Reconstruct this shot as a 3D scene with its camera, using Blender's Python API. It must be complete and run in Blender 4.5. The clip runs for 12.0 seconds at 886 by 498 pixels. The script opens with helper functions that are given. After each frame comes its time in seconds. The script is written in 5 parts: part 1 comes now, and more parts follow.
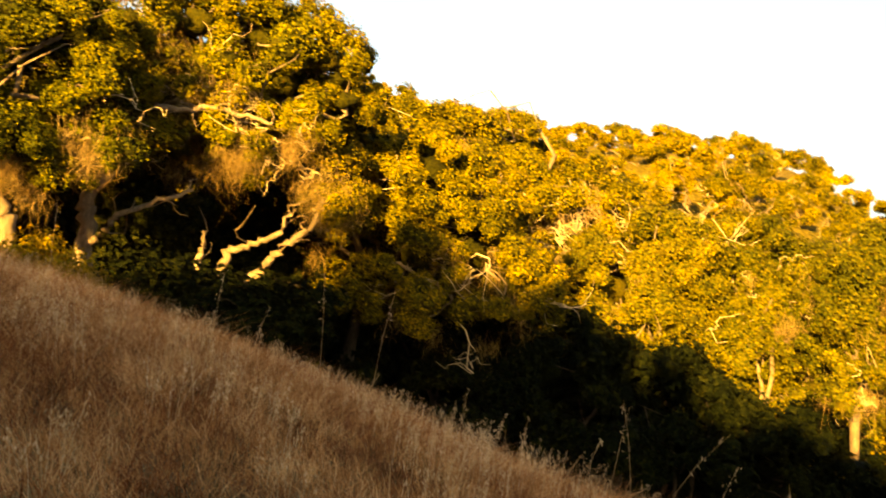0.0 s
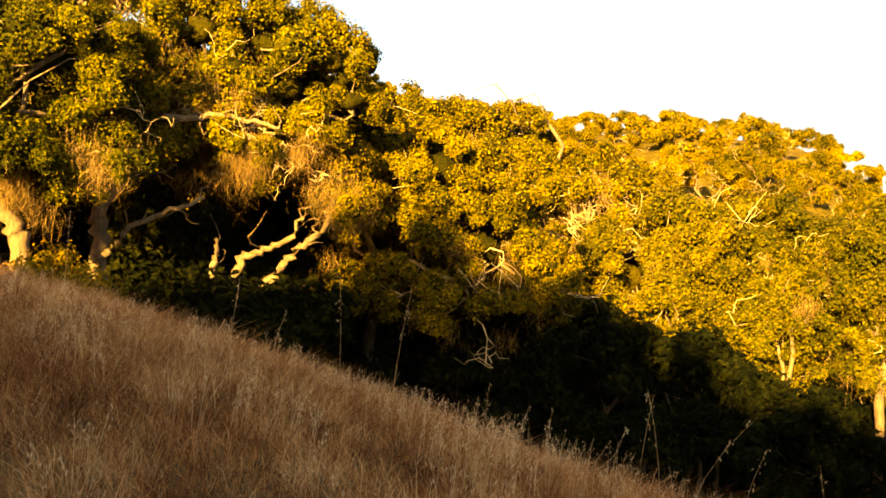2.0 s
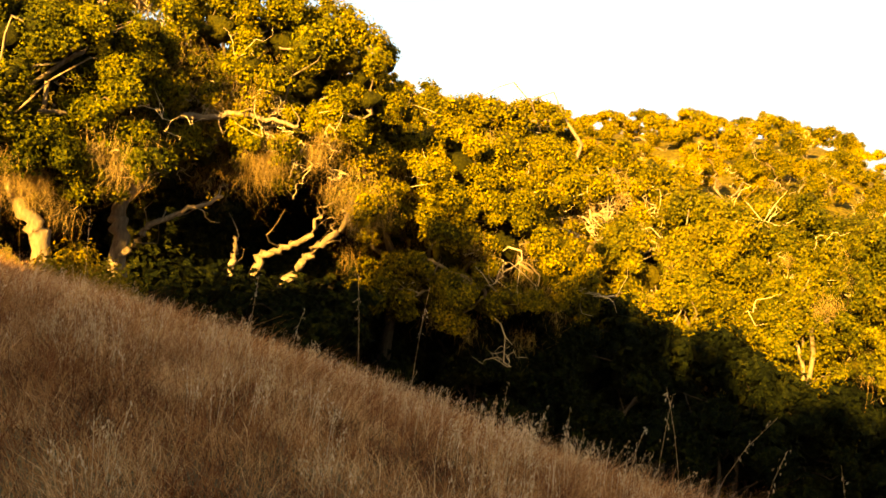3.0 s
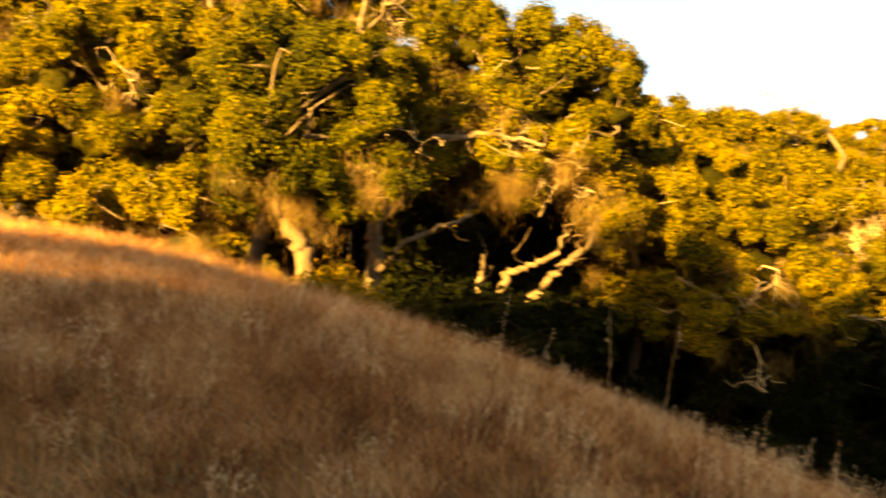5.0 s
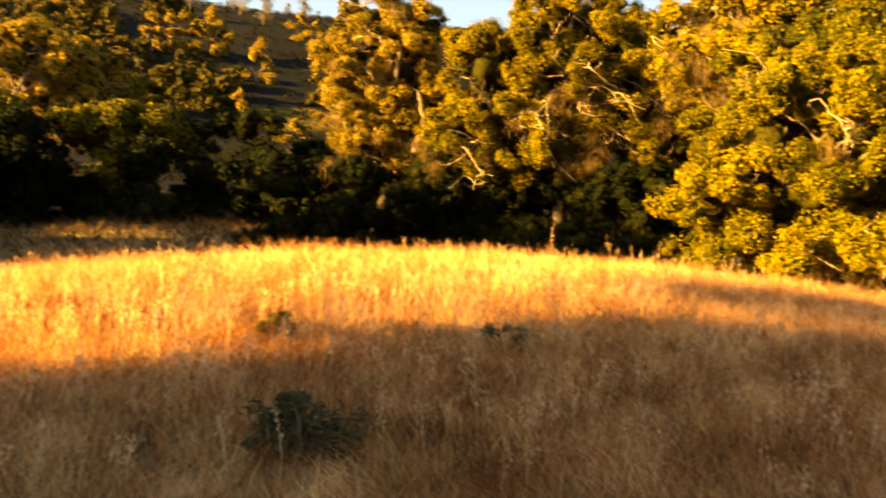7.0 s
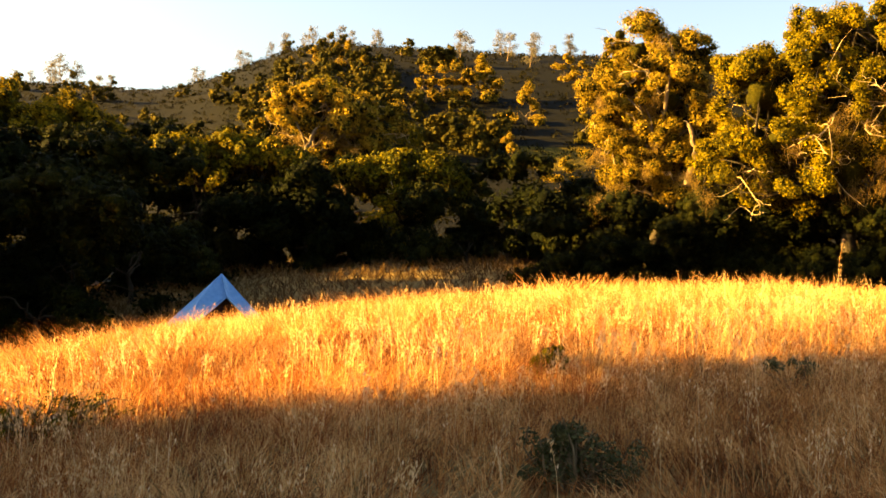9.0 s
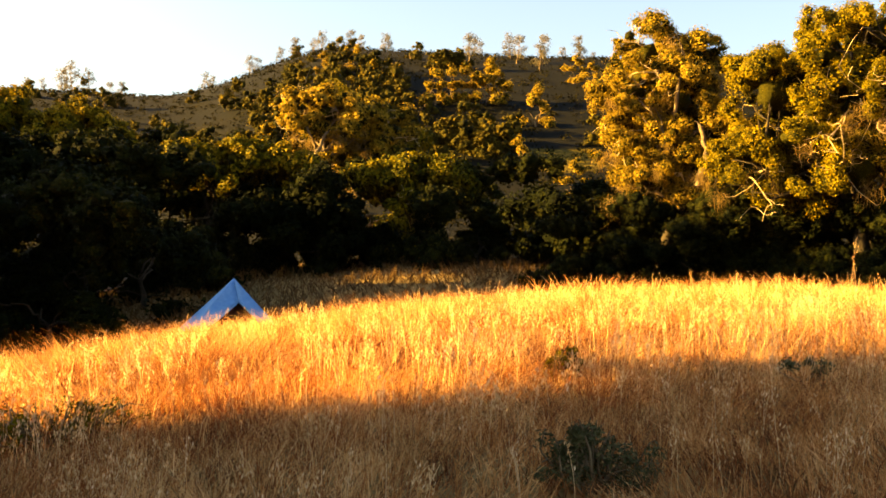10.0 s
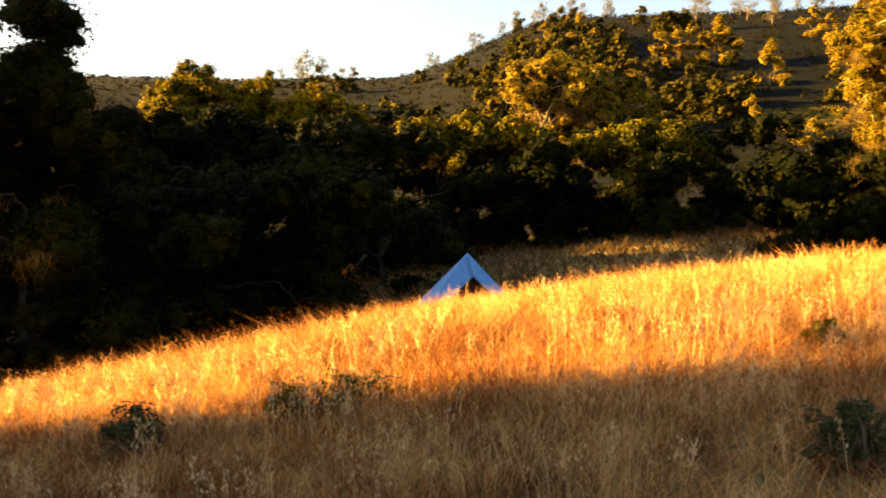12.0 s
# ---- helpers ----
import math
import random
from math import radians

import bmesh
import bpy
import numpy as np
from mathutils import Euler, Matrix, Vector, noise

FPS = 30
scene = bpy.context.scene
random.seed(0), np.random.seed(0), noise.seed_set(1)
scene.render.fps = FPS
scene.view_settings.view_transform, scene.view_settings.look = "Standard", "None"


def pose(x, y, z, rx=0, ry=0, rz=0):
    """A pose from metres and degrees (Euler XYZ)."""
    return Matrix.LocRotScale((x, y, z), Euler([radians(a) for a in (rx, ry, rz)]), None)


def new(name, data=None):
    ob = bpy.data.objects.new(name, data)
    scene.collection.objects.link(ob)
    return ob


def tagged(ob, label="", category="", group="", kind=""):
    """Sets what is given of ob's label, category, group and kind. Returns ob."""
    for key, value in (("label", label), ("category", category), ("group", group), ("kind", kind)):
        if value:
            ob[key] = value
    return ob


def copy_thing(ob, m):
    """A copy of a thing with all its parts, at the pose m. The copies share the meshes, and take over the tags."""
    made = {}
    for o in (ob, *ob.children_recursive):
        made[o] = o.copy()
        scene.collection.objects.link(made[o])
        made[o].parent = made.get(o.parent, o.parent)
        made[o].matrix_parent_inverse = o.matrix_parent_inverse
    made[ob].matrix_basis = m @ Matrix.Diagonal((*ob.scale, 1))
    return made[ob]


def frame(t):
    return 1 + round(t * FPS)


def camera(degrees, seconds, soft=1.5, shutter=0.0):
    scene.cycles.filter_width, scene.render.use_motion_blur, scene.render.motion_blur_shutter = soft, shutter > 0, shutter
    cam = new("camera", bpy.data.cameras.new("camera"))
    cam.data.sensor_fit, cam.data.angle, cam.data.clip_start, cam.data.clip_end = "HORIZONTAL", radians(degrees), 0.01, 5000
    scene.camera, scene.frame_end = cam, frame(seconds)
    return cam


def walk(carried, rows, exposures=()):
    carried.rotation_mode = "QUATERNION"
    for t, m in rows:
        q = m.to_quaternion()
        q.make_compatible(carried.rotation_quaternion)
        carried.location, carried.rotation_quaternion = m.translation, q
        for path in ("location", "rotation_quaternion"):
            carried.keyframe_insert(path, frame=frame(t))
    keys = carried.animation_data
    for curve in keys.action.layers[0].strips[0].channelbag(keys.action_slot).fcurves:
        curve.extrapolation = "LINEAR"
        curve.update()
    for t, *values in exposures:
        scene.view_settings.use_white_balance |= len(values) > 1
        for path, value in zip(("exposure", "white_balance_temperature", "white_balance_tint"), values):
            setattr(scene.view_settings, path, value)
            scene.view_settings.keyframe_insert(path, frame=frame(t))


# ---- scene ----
PATH = [
    (0.0, 0.009, -0.002, 1.599, 90.99, -7.93, 0.27),
    (0.5, 0.005, 0.039, 1.591, 89.81, -6.55, -2.21),
    (1.0, -0.008, 0.059, 1.587, 89.47, -5.99, -0.70),
    (1.5, -0.009, 0.044, 1.585, 90.74, -5.35, 0.38),
    (2.0, -0.012, 0.051, 1.589, 90.71, -5.15, 1.02),
    (2.5, -0.018, 0.064, 1.584, 90.59, -4.94, 1.57),
    (2.7, -0.012, 0.063, 1.582, 90.57, -5.11, 1.73),
    (4.3, -0.047, 0.087, 1.619, 90.65, -4.73, 5.93),
    (4.5, -0.046, 0.088, 1.614, 90.79, -4.79, 7.34),
    (5.0, -0.094, 0.097, 1.615, 90.16, -5.54, 15.93),
    (5.5, -0.117, 0.098, 1.618, 90.75, -5.22, 25.98),
    (6.0, -0.120, 0.068, 1.618, 90.36, -5.12, 37.70),
    (6.5, -0.119, 0.040, 1.636, 89.88, -4.55, 48.03),
    (7.0, -0.113, 0.001, 1.633, 89.63, -4.09, 55.28),
    (7.5, -0.098, -0.046, 1.617, 90.52, -3.63, 62.12),
    (7.7, -0.089, -0.028, 1.627, 89.90, -3.49, 64.24),
    (9.3, -0.096, 0.001, 1.595, 91.17, -2.52, 71.06),
    (9.5, -0.101, -0.014, 1.616, 91.27, -2.11, 70.68),
    (10.0, -0.094, -0.019, 1.595, 91.07, -2.14, 71.38),
    (10.5, -0.106, -0.046, 1.594, 90.37, -1.99, 72.89),
    (11.0, -0.074, -0.081, 1.607, 89.85, -1.23, 77.29),
    (11.5, -0.066, -0.107, 1.604, 89.45, -0.91, 80.89),
    (12.0, -0.078, -0.145, 1.611, 89.16, -0.49, 84.32),
]
cam = camera(47.72, 12.0, soft=1.6, shutter=0.4)
walk(cam, [(t, pose(*p)) for t, *p in PATH], exposures=[(0.0, 3.6, 7550, 12), (5.0, 3.6, 7550, 12), (7.0, 3.75, 7500, 12), (9.5, 3.75, 7050, 12), (12.0, 3.75, 7000, 12)])

# ---- world and sun ----
SUN_TRAVEL = -20.0     # the way the light goes, degrees to the left of y
SUN_ELEVATION = 15.0

world = bpy.data.worlds.new("evening_sky")
scene.world = world
world.use_nodes = True
wn = world.node_tree
wn.nodes.clear()
sky = wn.nodes.new("ShaderNodeTexSky")
sky.sky_type = "NISHITA"
sky.sun_disc = False
sky.sun_elevation = radians(SUN_ELEVATION)
sky.sun_rotation = radians(180 - SUN_TRAVEL)
sky.dust_density = 3.0
sky.ozone_density = 0.6
background = wn.nodes.new("ShaderNodeBackground")
background.inputs["Strength"].default_value = 0.0315
out = wn.nodes.new("ShaderNodeOutputWorld")
wn.links.new(sky.outputs["Color"], background.inputs["Color"])
wn.links.new(background.outputs["Background"], out.inputs["Surface"])

sun_data = bpy.data.lights.new("sun", "SUN")
sun_data.energy = 5.0
sun_data.angle = radians(0.6)
sun_data.color = (1.0, 0.605, 0.14)
sun = new("sun", sun_data)
sun.matrix_world = pose(0, 0, 60, 90 - SUN_ELEVATION, 0, SUN_TRAVEL)


# ---- materials ----
def material(name):
    m = bpy.data.materials.new(name)
    m.use_nodes = True
    m.node_tree.nodes.clear()
    return m, m.node_tree.nodes, m.node_tree.links


def ramp(nodes, stops):
    r = nodes.new("ShaderNodeValToRGB")
    e = r.color_ramp.elements
    while len(e) < len(stops):
        e.new(0.5)
    for i, (p, c) in enumerate(stops):
        e[i].position = p
        e[i].color = (*c, 1)
    return r


def leafy(name, stops, translucent=0.3, gloss=0.45, patch=0.6, grain=13.0, relief=0.0, vary=0.34, broad=0.75, speckle=1.2):
    """Thin foliage: a colour a leaf, broad patches of tone, and light that comes through."""
    m, n, l = material(name)
    geo = n.new("ShaderNodeNewGeometry")
    info = n.new("ShaderNodeObjectInfo")
    tex = n.new("ShaderNodeTexCoord")
    cloud = n.new("ShaderNodeTexNoise")
    cloud.inputs["Scale"].default_value = patch
    cloud.inputs["Detail"].default_value = 3
    l.new(tex.outputs["Object"], cloud.inputs["Vector"])
    mix = n.new("ShaderNodeMath")
    mix.operation = "MULTIPLY_ADD"
    mix.inputs[1].default_value = vary
    l.new(geo.outputs["Random Per Island"], mix.inputs[0])
    fine = n.new("ShaderNodeTexNoise")
    fine.inputs["Scale"].default_value = grain
    fine.inputs["Detail"].default_value = 5
    fine.inputs["Roughness"].default_value = 0.7
    l.new(tex.outputs["Object"], fine.inputs["Vector"])
    leafage = n.new("ShaderNodeMath")
    leafage.operation = "MULTIPLY_ADD"
    leafage.inputs[1].default_value = speckle
    leafage.inputs[2].default_value = 0.37 - (vary + broad + speckle) / 2
    l.new(fine.outputs["Fac"], leafage.inputs[0])
    half = n.new("ShaderNodeMath")
    half.operation = "MULTIPLY_ADD"
    half.inputs[1].default_value = broad
    l.new(cloud.outputs["Fac"], half.inputs[0])
    tree = n.new("ShaderNodeMath")
    tree.operation = "MULTIPLY_ADD"
    tree.inputs[1].default_value = 0.26
    l.new(leafage.outputs[0], tree.inputs[2])
    l.new(info.outputs["Random"], tree.inputs[0])
    l.new(tree.outputs[0], half.inputs[2])
    l.new(half.outputs[0], mix.inputs[2])
    r = ramp(n, stops)
    l.new(mix.outputs[0], r.inputs["Fac"])
    bsdf = n.new("ShaderNodeBsdfPrincipled")
    bsdf.inputs["Roughness"].default_value = gloss
    bsdf.inputs["Specular IOR Level"].default_value = 0.04
    l.new(r.outputs["Color"], bsdf.inputs["Base Color"])
    if relief:
        bp = n.new("ShaderNodeBump")
        bp.inputs["Strength"].default_value = 1.0
        bp.inputs["Distance"].default_value = relief
        l.new(fine.outputs["Fac"], bp.inputs["Height"])
        l.new(bp.outputs["Normal"], bsdf.inputs["Normal"])
    thin = n.new("ShaderNodeBsdfTranslucent")
    l.new(r.outputs["Color"], thin.inputs["Color"])
    both = n.new("ShaderNodeMixShader")
    both.inputs["Fac"].default_value = translucent
    l.new(bsdf.outputs["BSDF"], both.inputs[1])
    l.new(thin.outputs["BSDF"], both.inputs[2])
    o = n.new("ShaderNodeOutputMaterial")
    l.new(both.outputs["Shader"], o.inputs["Surface"])
    return m


def rough(name, stops, scale, bump=0.3, distance=0.02, stretch=(1, 1, 1), roughness=0.9, fine=8.0):
    """An opaque rough surface with noise at two scales in colour and relief."""
    m, n, l = material(name)
    tex = n.new("ShaderNodeTexCoord")
    mp = n.new("ShaderNodeMapping")
    mp.inputs["Scale"].default_value = stretch
    l.new(tex.outputs["Object"], mp.inputs["Vector"])
    a = n.new("ShaderNodeTexNoise")
    a.inputs["Scale"].default_value = scale
    a.inputs["Detail"].default_value = 5
    b = n.new("ShaderNodeTexNoise")
    b.inputs["Scale"].default_value = scale * fine
    b.inputs["Detail"].default_value = 4
    l.new(mp.outputs["Vector"], a.inputs["Vector"])
    l.new(mp.outputs["Vector"], b.inputs["Vector"])
    mix = n.new("ShaderNodeMath")
    mix.operation = "MULTIPLY_ADD"
    mix.inputs[1].default_value = 0.5
    half = n.new("ShaderNodeMath")
    half.operation = "MULTIPLY"
    half.inputs[1].default_value = 0.5
    l.new(a.outputs["Fac"], mix.inputs[0])
    l.new(b.outputs["Fac"], half.inputs[0])
    l.new(half.outputs[0], mix.inputs[2])
    r = ramp(n, stops)
    l.new(mix.outputs[0], r.inputs["Fac"])
    bp = n.new("ShaderNodeBump")
    bp.inputs["Strength"].default_value = bump
    bp.inputs["Distance"].default_value = distance
    l.new(mix.outputs[0], bp.inputs["Height"])
    bsdf = n.new("ShaderNodeBsdfPrincipled")
    bsdf.inputs["Roughness"].default_value = roughness
    bsdf.inputs["Specular IOR Level"].default_value = 0.06
    l.new(r.outputs["Color"], bsdf.inputs["Base Color"])
    l.new(bp.outputs["Normal"], bsdf.inputs["Normal"])
    o = n.new("ShaderNodeOutputMaterial")
    l.new(bsdf.outputs["BSDF"], o.inputs["Surface"])
    return m


OAK_LEAF = leafy("oak_leaf", [(0.10, (0.013, 0.014, 0.001)), (0.36, (0.062, 0.055, 0.002)), (0.60, (0.165, 0.118, 0.004)), (0.92, (0.34, 0.200, 0.010))], translucent=0.22, gloss=0.7)
# Oak leaf lightened so that crowns side-on to the sun look sunlit.
SUNLIT_LEAF = leafy("sunlit_oak_leaf", [(0.10, (0.020, 0.019, 0.002)), (0.36, (0.100, 0.080, 0.003)), (0.60, (0.235, 0.162, 0.006)), (0.92, (0.42, 0.255, 0.014))], translucent=0.3, gloss=0.7)
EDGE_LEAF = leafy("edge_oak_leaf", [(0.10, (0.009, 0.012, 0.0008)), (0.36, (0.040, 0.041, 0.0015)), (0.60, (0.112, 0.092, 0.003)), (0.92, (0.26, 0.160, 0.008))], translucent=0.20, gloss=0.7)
# Greener oak leaf, darkened further to stand in for shady gaps in the crowns.
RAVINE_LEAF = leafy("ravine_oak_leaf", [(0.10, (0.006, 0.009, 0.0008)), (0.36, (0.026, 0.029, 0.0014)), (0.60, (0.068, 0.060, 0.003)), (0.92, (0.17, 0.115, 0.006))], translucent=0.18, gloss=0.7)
FAR_LEAF = leafy("far_leaf", [(0.16, (0.008, 0.009, 0.0012)), (0.45, (0.032, 0.028, 0.003)), (0.9, (0.105, 0.074, 0.008))], translucent=0.12, gloss=0.8, patch=0.2, grain=2.5, relief=0.4)
# Golden leaf, with extra lightness standing in for sun on side-lit crowns.
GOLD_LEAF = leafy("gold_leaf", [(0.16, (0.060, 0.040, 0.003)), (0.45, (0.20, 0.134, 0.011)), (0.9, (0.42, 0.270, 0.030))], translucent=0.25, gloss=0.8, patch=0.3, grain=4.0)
# Shade between the leaves, put into the colour of the inner lumps.
INNER_SHADE_LEAF = leafy("inner_shade_leaf", [(0.10, (0.005, 0.006, 0.0006)), (0.45, (0.026, 0.024, 0.0012)), (0.90, (0.075, 0.055, 0.003))], translucent=0.0, gloss=0.8, relief=0.12)
LICHEN = leafy("lace_lichen", [(0.1, (0.10, 0.062, 0.016)), (0.5, (0.22, 0.145, 0.042)), (0.9, (0.40, 0.28, 0.10))], translucent=0.35, gloss=0.9)
# Dark green leaf, taken near black so its colour carries the wood's shade.
SHADED_LEAF = leafy("shaded_leaf", [(0.16, (0.002, 0.0034, 0.0006)), (0.45, (0.007, 0.010, 0.0012)), (0.75, (0.026, 0.027, 0.003)), (0.95, (0.085, 0.066, 0.006))], translucent=0.08, gloss=0.8, relief=0.2)
SHRUB_LEAF = leafy("shrub_leaf", [(0.1, (0.030, 0.032, 0.012)), (0.5, (0.085, 0.084, 0.034)), (0.9, (0.21, 0.185, 0.085))], patch=2.0)
GRASS = leafy("dry_grass", [(0.08, (0.085, 0.027, 0.009)), (0.34, (0.285, 0.111, 0.032)), (0.6, (0.55, 0.270, 0.088)), (0.95, (0.87, 0.55, 0.25))], translucent=0.35, gloss=0.7, patch=2.2, grain=5.0, vary=0.55, broad=1.8, speckle=0.9)
OAT = leafy("wild_oat", [(0.1, (0.34, 0.19, 0.075)), (0.5, (0.64, 0.43, 0.21)), (0.9, (0.90, 0.70, 0.45))], translucent=0.45, gloss=0.6, patch=1.0)
RUSSET = leafy("russet_weed", [(0.1, (0.10, 0.024, 0.007)), (0.5, (0.26, 0.085, 0.024)), (0.9, (0.46, 0.20, 0.06))], translucent=0.35, gloss=0.7, patch=2.0)
STRAW = leafy("pale_straw", [(0.1, (0.36, 0.19, 0.066)), (0.5, (0.66, 0.395, 0.16)), (0.9, (0.88, 0.63, 0.34))], translucent=0.35, gloss=0.7, patch=2.0)
FORB = leafy("dull_green_forb", [(0.1, (0.045, 0.028, 0.010)), (0.5, (0.115, 0.076, 0.026)), (0.9, (0.21, 0.14, 0.05))], translucent=0.3, gloss=0.7, patch=2.0)
BARK = rough("oak_bark", [(0.25, (0.045, 0.030, 0.018)), (0.5, (0.125, 0.090, 0.050)), (0.75, (0.23, 0.175, 0.10))], 2.5, bump=0.9, distance=0.04, stretch=(1, 1, 0.35))
# Brush kept near black to match the shade put into the hill's ground.
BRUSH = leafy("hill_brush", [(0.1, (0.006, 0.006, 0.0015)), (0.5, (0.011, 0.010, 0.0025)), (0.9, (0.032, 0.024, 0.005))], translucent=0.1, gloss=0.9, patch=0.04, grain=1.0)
NEEDLE = leafy("grey_pine_needle", [(0.1, (0.07, 0.062, 0.036)), (0.5, (0.12, 0.105, 0.062)), (0.9, (0.19, 0.165, 0.10))], translucent=0.4, patch=0.3)
# Bark with the shade under the crowns put into its colour.
SHADED_BARK = rough("shaded_bark", [(0.25, (0.012, 0.010, 0.007)), (0.5, (0.030, 0.024, 0.016)), (0.75, (0.055, 0.045, 0.03))], 2.5, bump=0.9, distance=0.04, stretch=(1, 1, 0.35))
TWIG = rough("dead_twig", [(0.3, (0.20, 0.145, 0.07)), (0.5, (0.36, 0.27, 0.14)), (0.75, (0.52, 0.42, 0.24))], 3.0, bump=0.3, distance=0.01)
# Far grass, darkened in its colour because the meadow lies in shade.
SHADED_GRASS = leafy("shaded_grass", [(0.1, (0.045, 0.026, 0.011)), (0.5, (0.105, 0.062, 0.024)), (0.9, (0.19, 0.12, 0.042))], translucent=0.2, gloss=0.9, patch=0.15, grain=4.0)
SOIL = rough("dry_thatch", [(0.2, (0.07, 0.042, 0.020)), (0.5, (0.17, 0.115, 0.042)), (0.8, (0.28, 0.21, 0.085))], 0.9, bump=0.6, distance=0.05, fine=14.0)



def cover_hill(m, open_spots):
    """Brush tone in place of dry grass on the far hill, near black for the slope's shade, in ragged patches, but for
    the open spots (x, y, z, radius).
    """
    n, l = m.node_tree.nodes, m.node_tree.links
    bsdf = next(q for q in n if q.type == "BSDF_PRINCIPLED")
    dry = bsdf.inputs["Base Color"].links[0].from_socket
    tex = n.new("ShaderNodeTexCoord")
    xyz = n.new("ShaderNodeSeparateXYZ")
    l.new(tex.outputs["Object"], xyz.inputs[0])
    cloud = n.new("ShaderNodeTexNoise")
    cloud.inputs["Scale"].default_value = 0.025
    cloud.inputs["Detail"].default_value = 6
    l.new(tex.outputs["Object"], cloud.inputs["Vector"])
    reach = n.new("ShaderNodeMath")
    reach.operation = "MULTIPLY_ADD"
    reach.inputs[1].default_value = 120
    l.new(cloud.outputs["Fac"], reach.inputs[0])
    l.new(xyz.outputs["X"], reach.inputs[2])
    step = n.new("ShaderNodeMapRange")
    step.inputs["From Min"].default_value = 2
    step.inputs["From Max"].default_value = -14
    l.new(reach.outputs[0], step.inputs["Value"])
    # Near-black tones: the hillside's shade is put into the ground colour.
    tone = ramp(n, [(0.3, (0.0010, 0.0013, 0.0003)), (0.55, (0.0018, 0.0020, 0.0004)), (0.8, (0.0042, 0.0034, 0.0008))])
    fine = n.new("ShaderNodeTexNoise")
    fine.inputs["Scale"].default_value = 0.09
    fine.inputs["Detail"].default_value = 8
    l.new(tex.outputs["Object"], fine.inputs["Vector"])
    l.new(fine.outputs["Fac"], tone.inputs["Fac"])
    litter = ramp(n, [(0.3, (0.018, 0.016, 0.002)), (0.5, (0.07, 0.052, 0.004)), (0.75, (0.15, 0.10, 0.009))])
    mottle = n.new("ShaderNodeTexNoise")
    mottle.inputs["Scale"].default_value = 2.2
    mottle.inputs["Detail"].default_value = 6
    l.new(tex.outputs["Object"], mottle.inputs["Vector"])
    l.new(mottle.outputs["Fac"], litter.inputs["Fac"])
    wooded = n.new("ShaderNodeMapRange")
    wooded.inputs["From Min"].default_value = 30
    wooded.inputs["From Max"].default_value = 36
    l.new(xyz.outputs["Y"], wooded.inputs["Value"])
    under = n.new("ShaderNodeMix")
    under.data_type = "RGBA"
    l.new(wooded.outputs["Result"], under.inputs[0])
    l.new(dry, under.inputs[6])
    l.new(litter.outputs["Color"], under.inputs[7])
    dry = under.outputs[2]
    mix = n.new("ShaderNodeMix")
    mix.data_type = "RGBA"
    cover = step.outputs["Result"]
    for x, y, z, radius in open_spots:
        gap = n.new("ShaderNodeVectorMath")
        gap.operation = "DISTANCE"
        gap.inputs[1].default_value = (x, y, z)
        l.new(tex.outputs["Object"], gap.inputs[0])
        ragged = n.new("ShaderNodeMath")
        ragged.operation = "MULTIPLY_ADD"
        ragged.inputs[1].default_value = radius * 1.6
        l.new(fine.outputs["Fac"], ragged.inputs[0])
        l.new(gap.outputs["Value"], ragged.inputs[2])
        edge = n.new("ShaderNodeMapRange")
        edge.inputs["From Min"].default_value = radius * 1.55
        edge.inputs["From Max"].default_value = radius * 1.85
        l.new(ragged.outputs[0], edge.inputs["Value"])
        both = n.new("ShaderNodeMath")
        both.operation = "MULTIPLY"
        l.new(cover, both.inputs[0])
        l.new(edge.outputs["Result"], both.inputs[1])
        cover = both.outputs[0]
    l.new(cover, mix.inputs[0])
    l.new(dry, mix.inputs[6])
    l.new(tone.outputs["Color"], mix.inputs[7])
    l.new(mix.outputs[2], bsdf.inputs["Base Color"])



# ---- meshes ----
def mesh_of(name, verts, faces, mat, smooth=False):
    """A mesh from arrays; faces has three or four columns."""
    verts = np.asarray(verts, dtype=np.float32)
    faces = np.asarray(faces, dtype=np.int32)
    me = bpy.data.meshes.new(name)
    me.vertices.add(len(verts))
    me.vertices.foreach_set("co", verts.ravel())
    k = faces.shape[1]
    me.loops.add(faces.size)
    me.loops.foreach_set("vertex_index", faces.ravel())
    me.polygons.add(len(faces))
    me.polygons.foreach_set("loop_start", np.arange(0, faces.size, k, dtype=np.int32))
    me.polygons.foreach_set("use_smooth", np.full(len(faces), smooth))
    me.materials.append(mat)
    me.update(calc_edges=True)
    me.validate()
    return me


def part(name, me, parent, label=""):
    ob = new(name, me)
    ob.parent = parent
    return tagged(ob, label)


def thing(name, label, category, group="", kind="", at=None):
    ob = new(name)
    ob.empty_display_size = 0.3
    if at is not None:
        ob.matrix_world = at
    return tagged(ob, label, category, group, kind)


# ---- the lie of the land ----
def smooth(a, b, x):
    t = np.clip((x - a) / (b - a), 0, 1)
    return t * t * (3 - 2 * t)


def ripple(x, y, scale, seed):
    """Gentle waves of about one unit, without a visible repeat."""
    s = 0
    for k in range(5):
        a = seed * 1.7 + k * 2.4
        f = (0.6 + 0.35 * k) / scale
        s = s + np.sin((x * np.cos(a) + y * np.sin(a)) * f + a * 3) / (1 + 0.5 * k)
    return s / 2.2


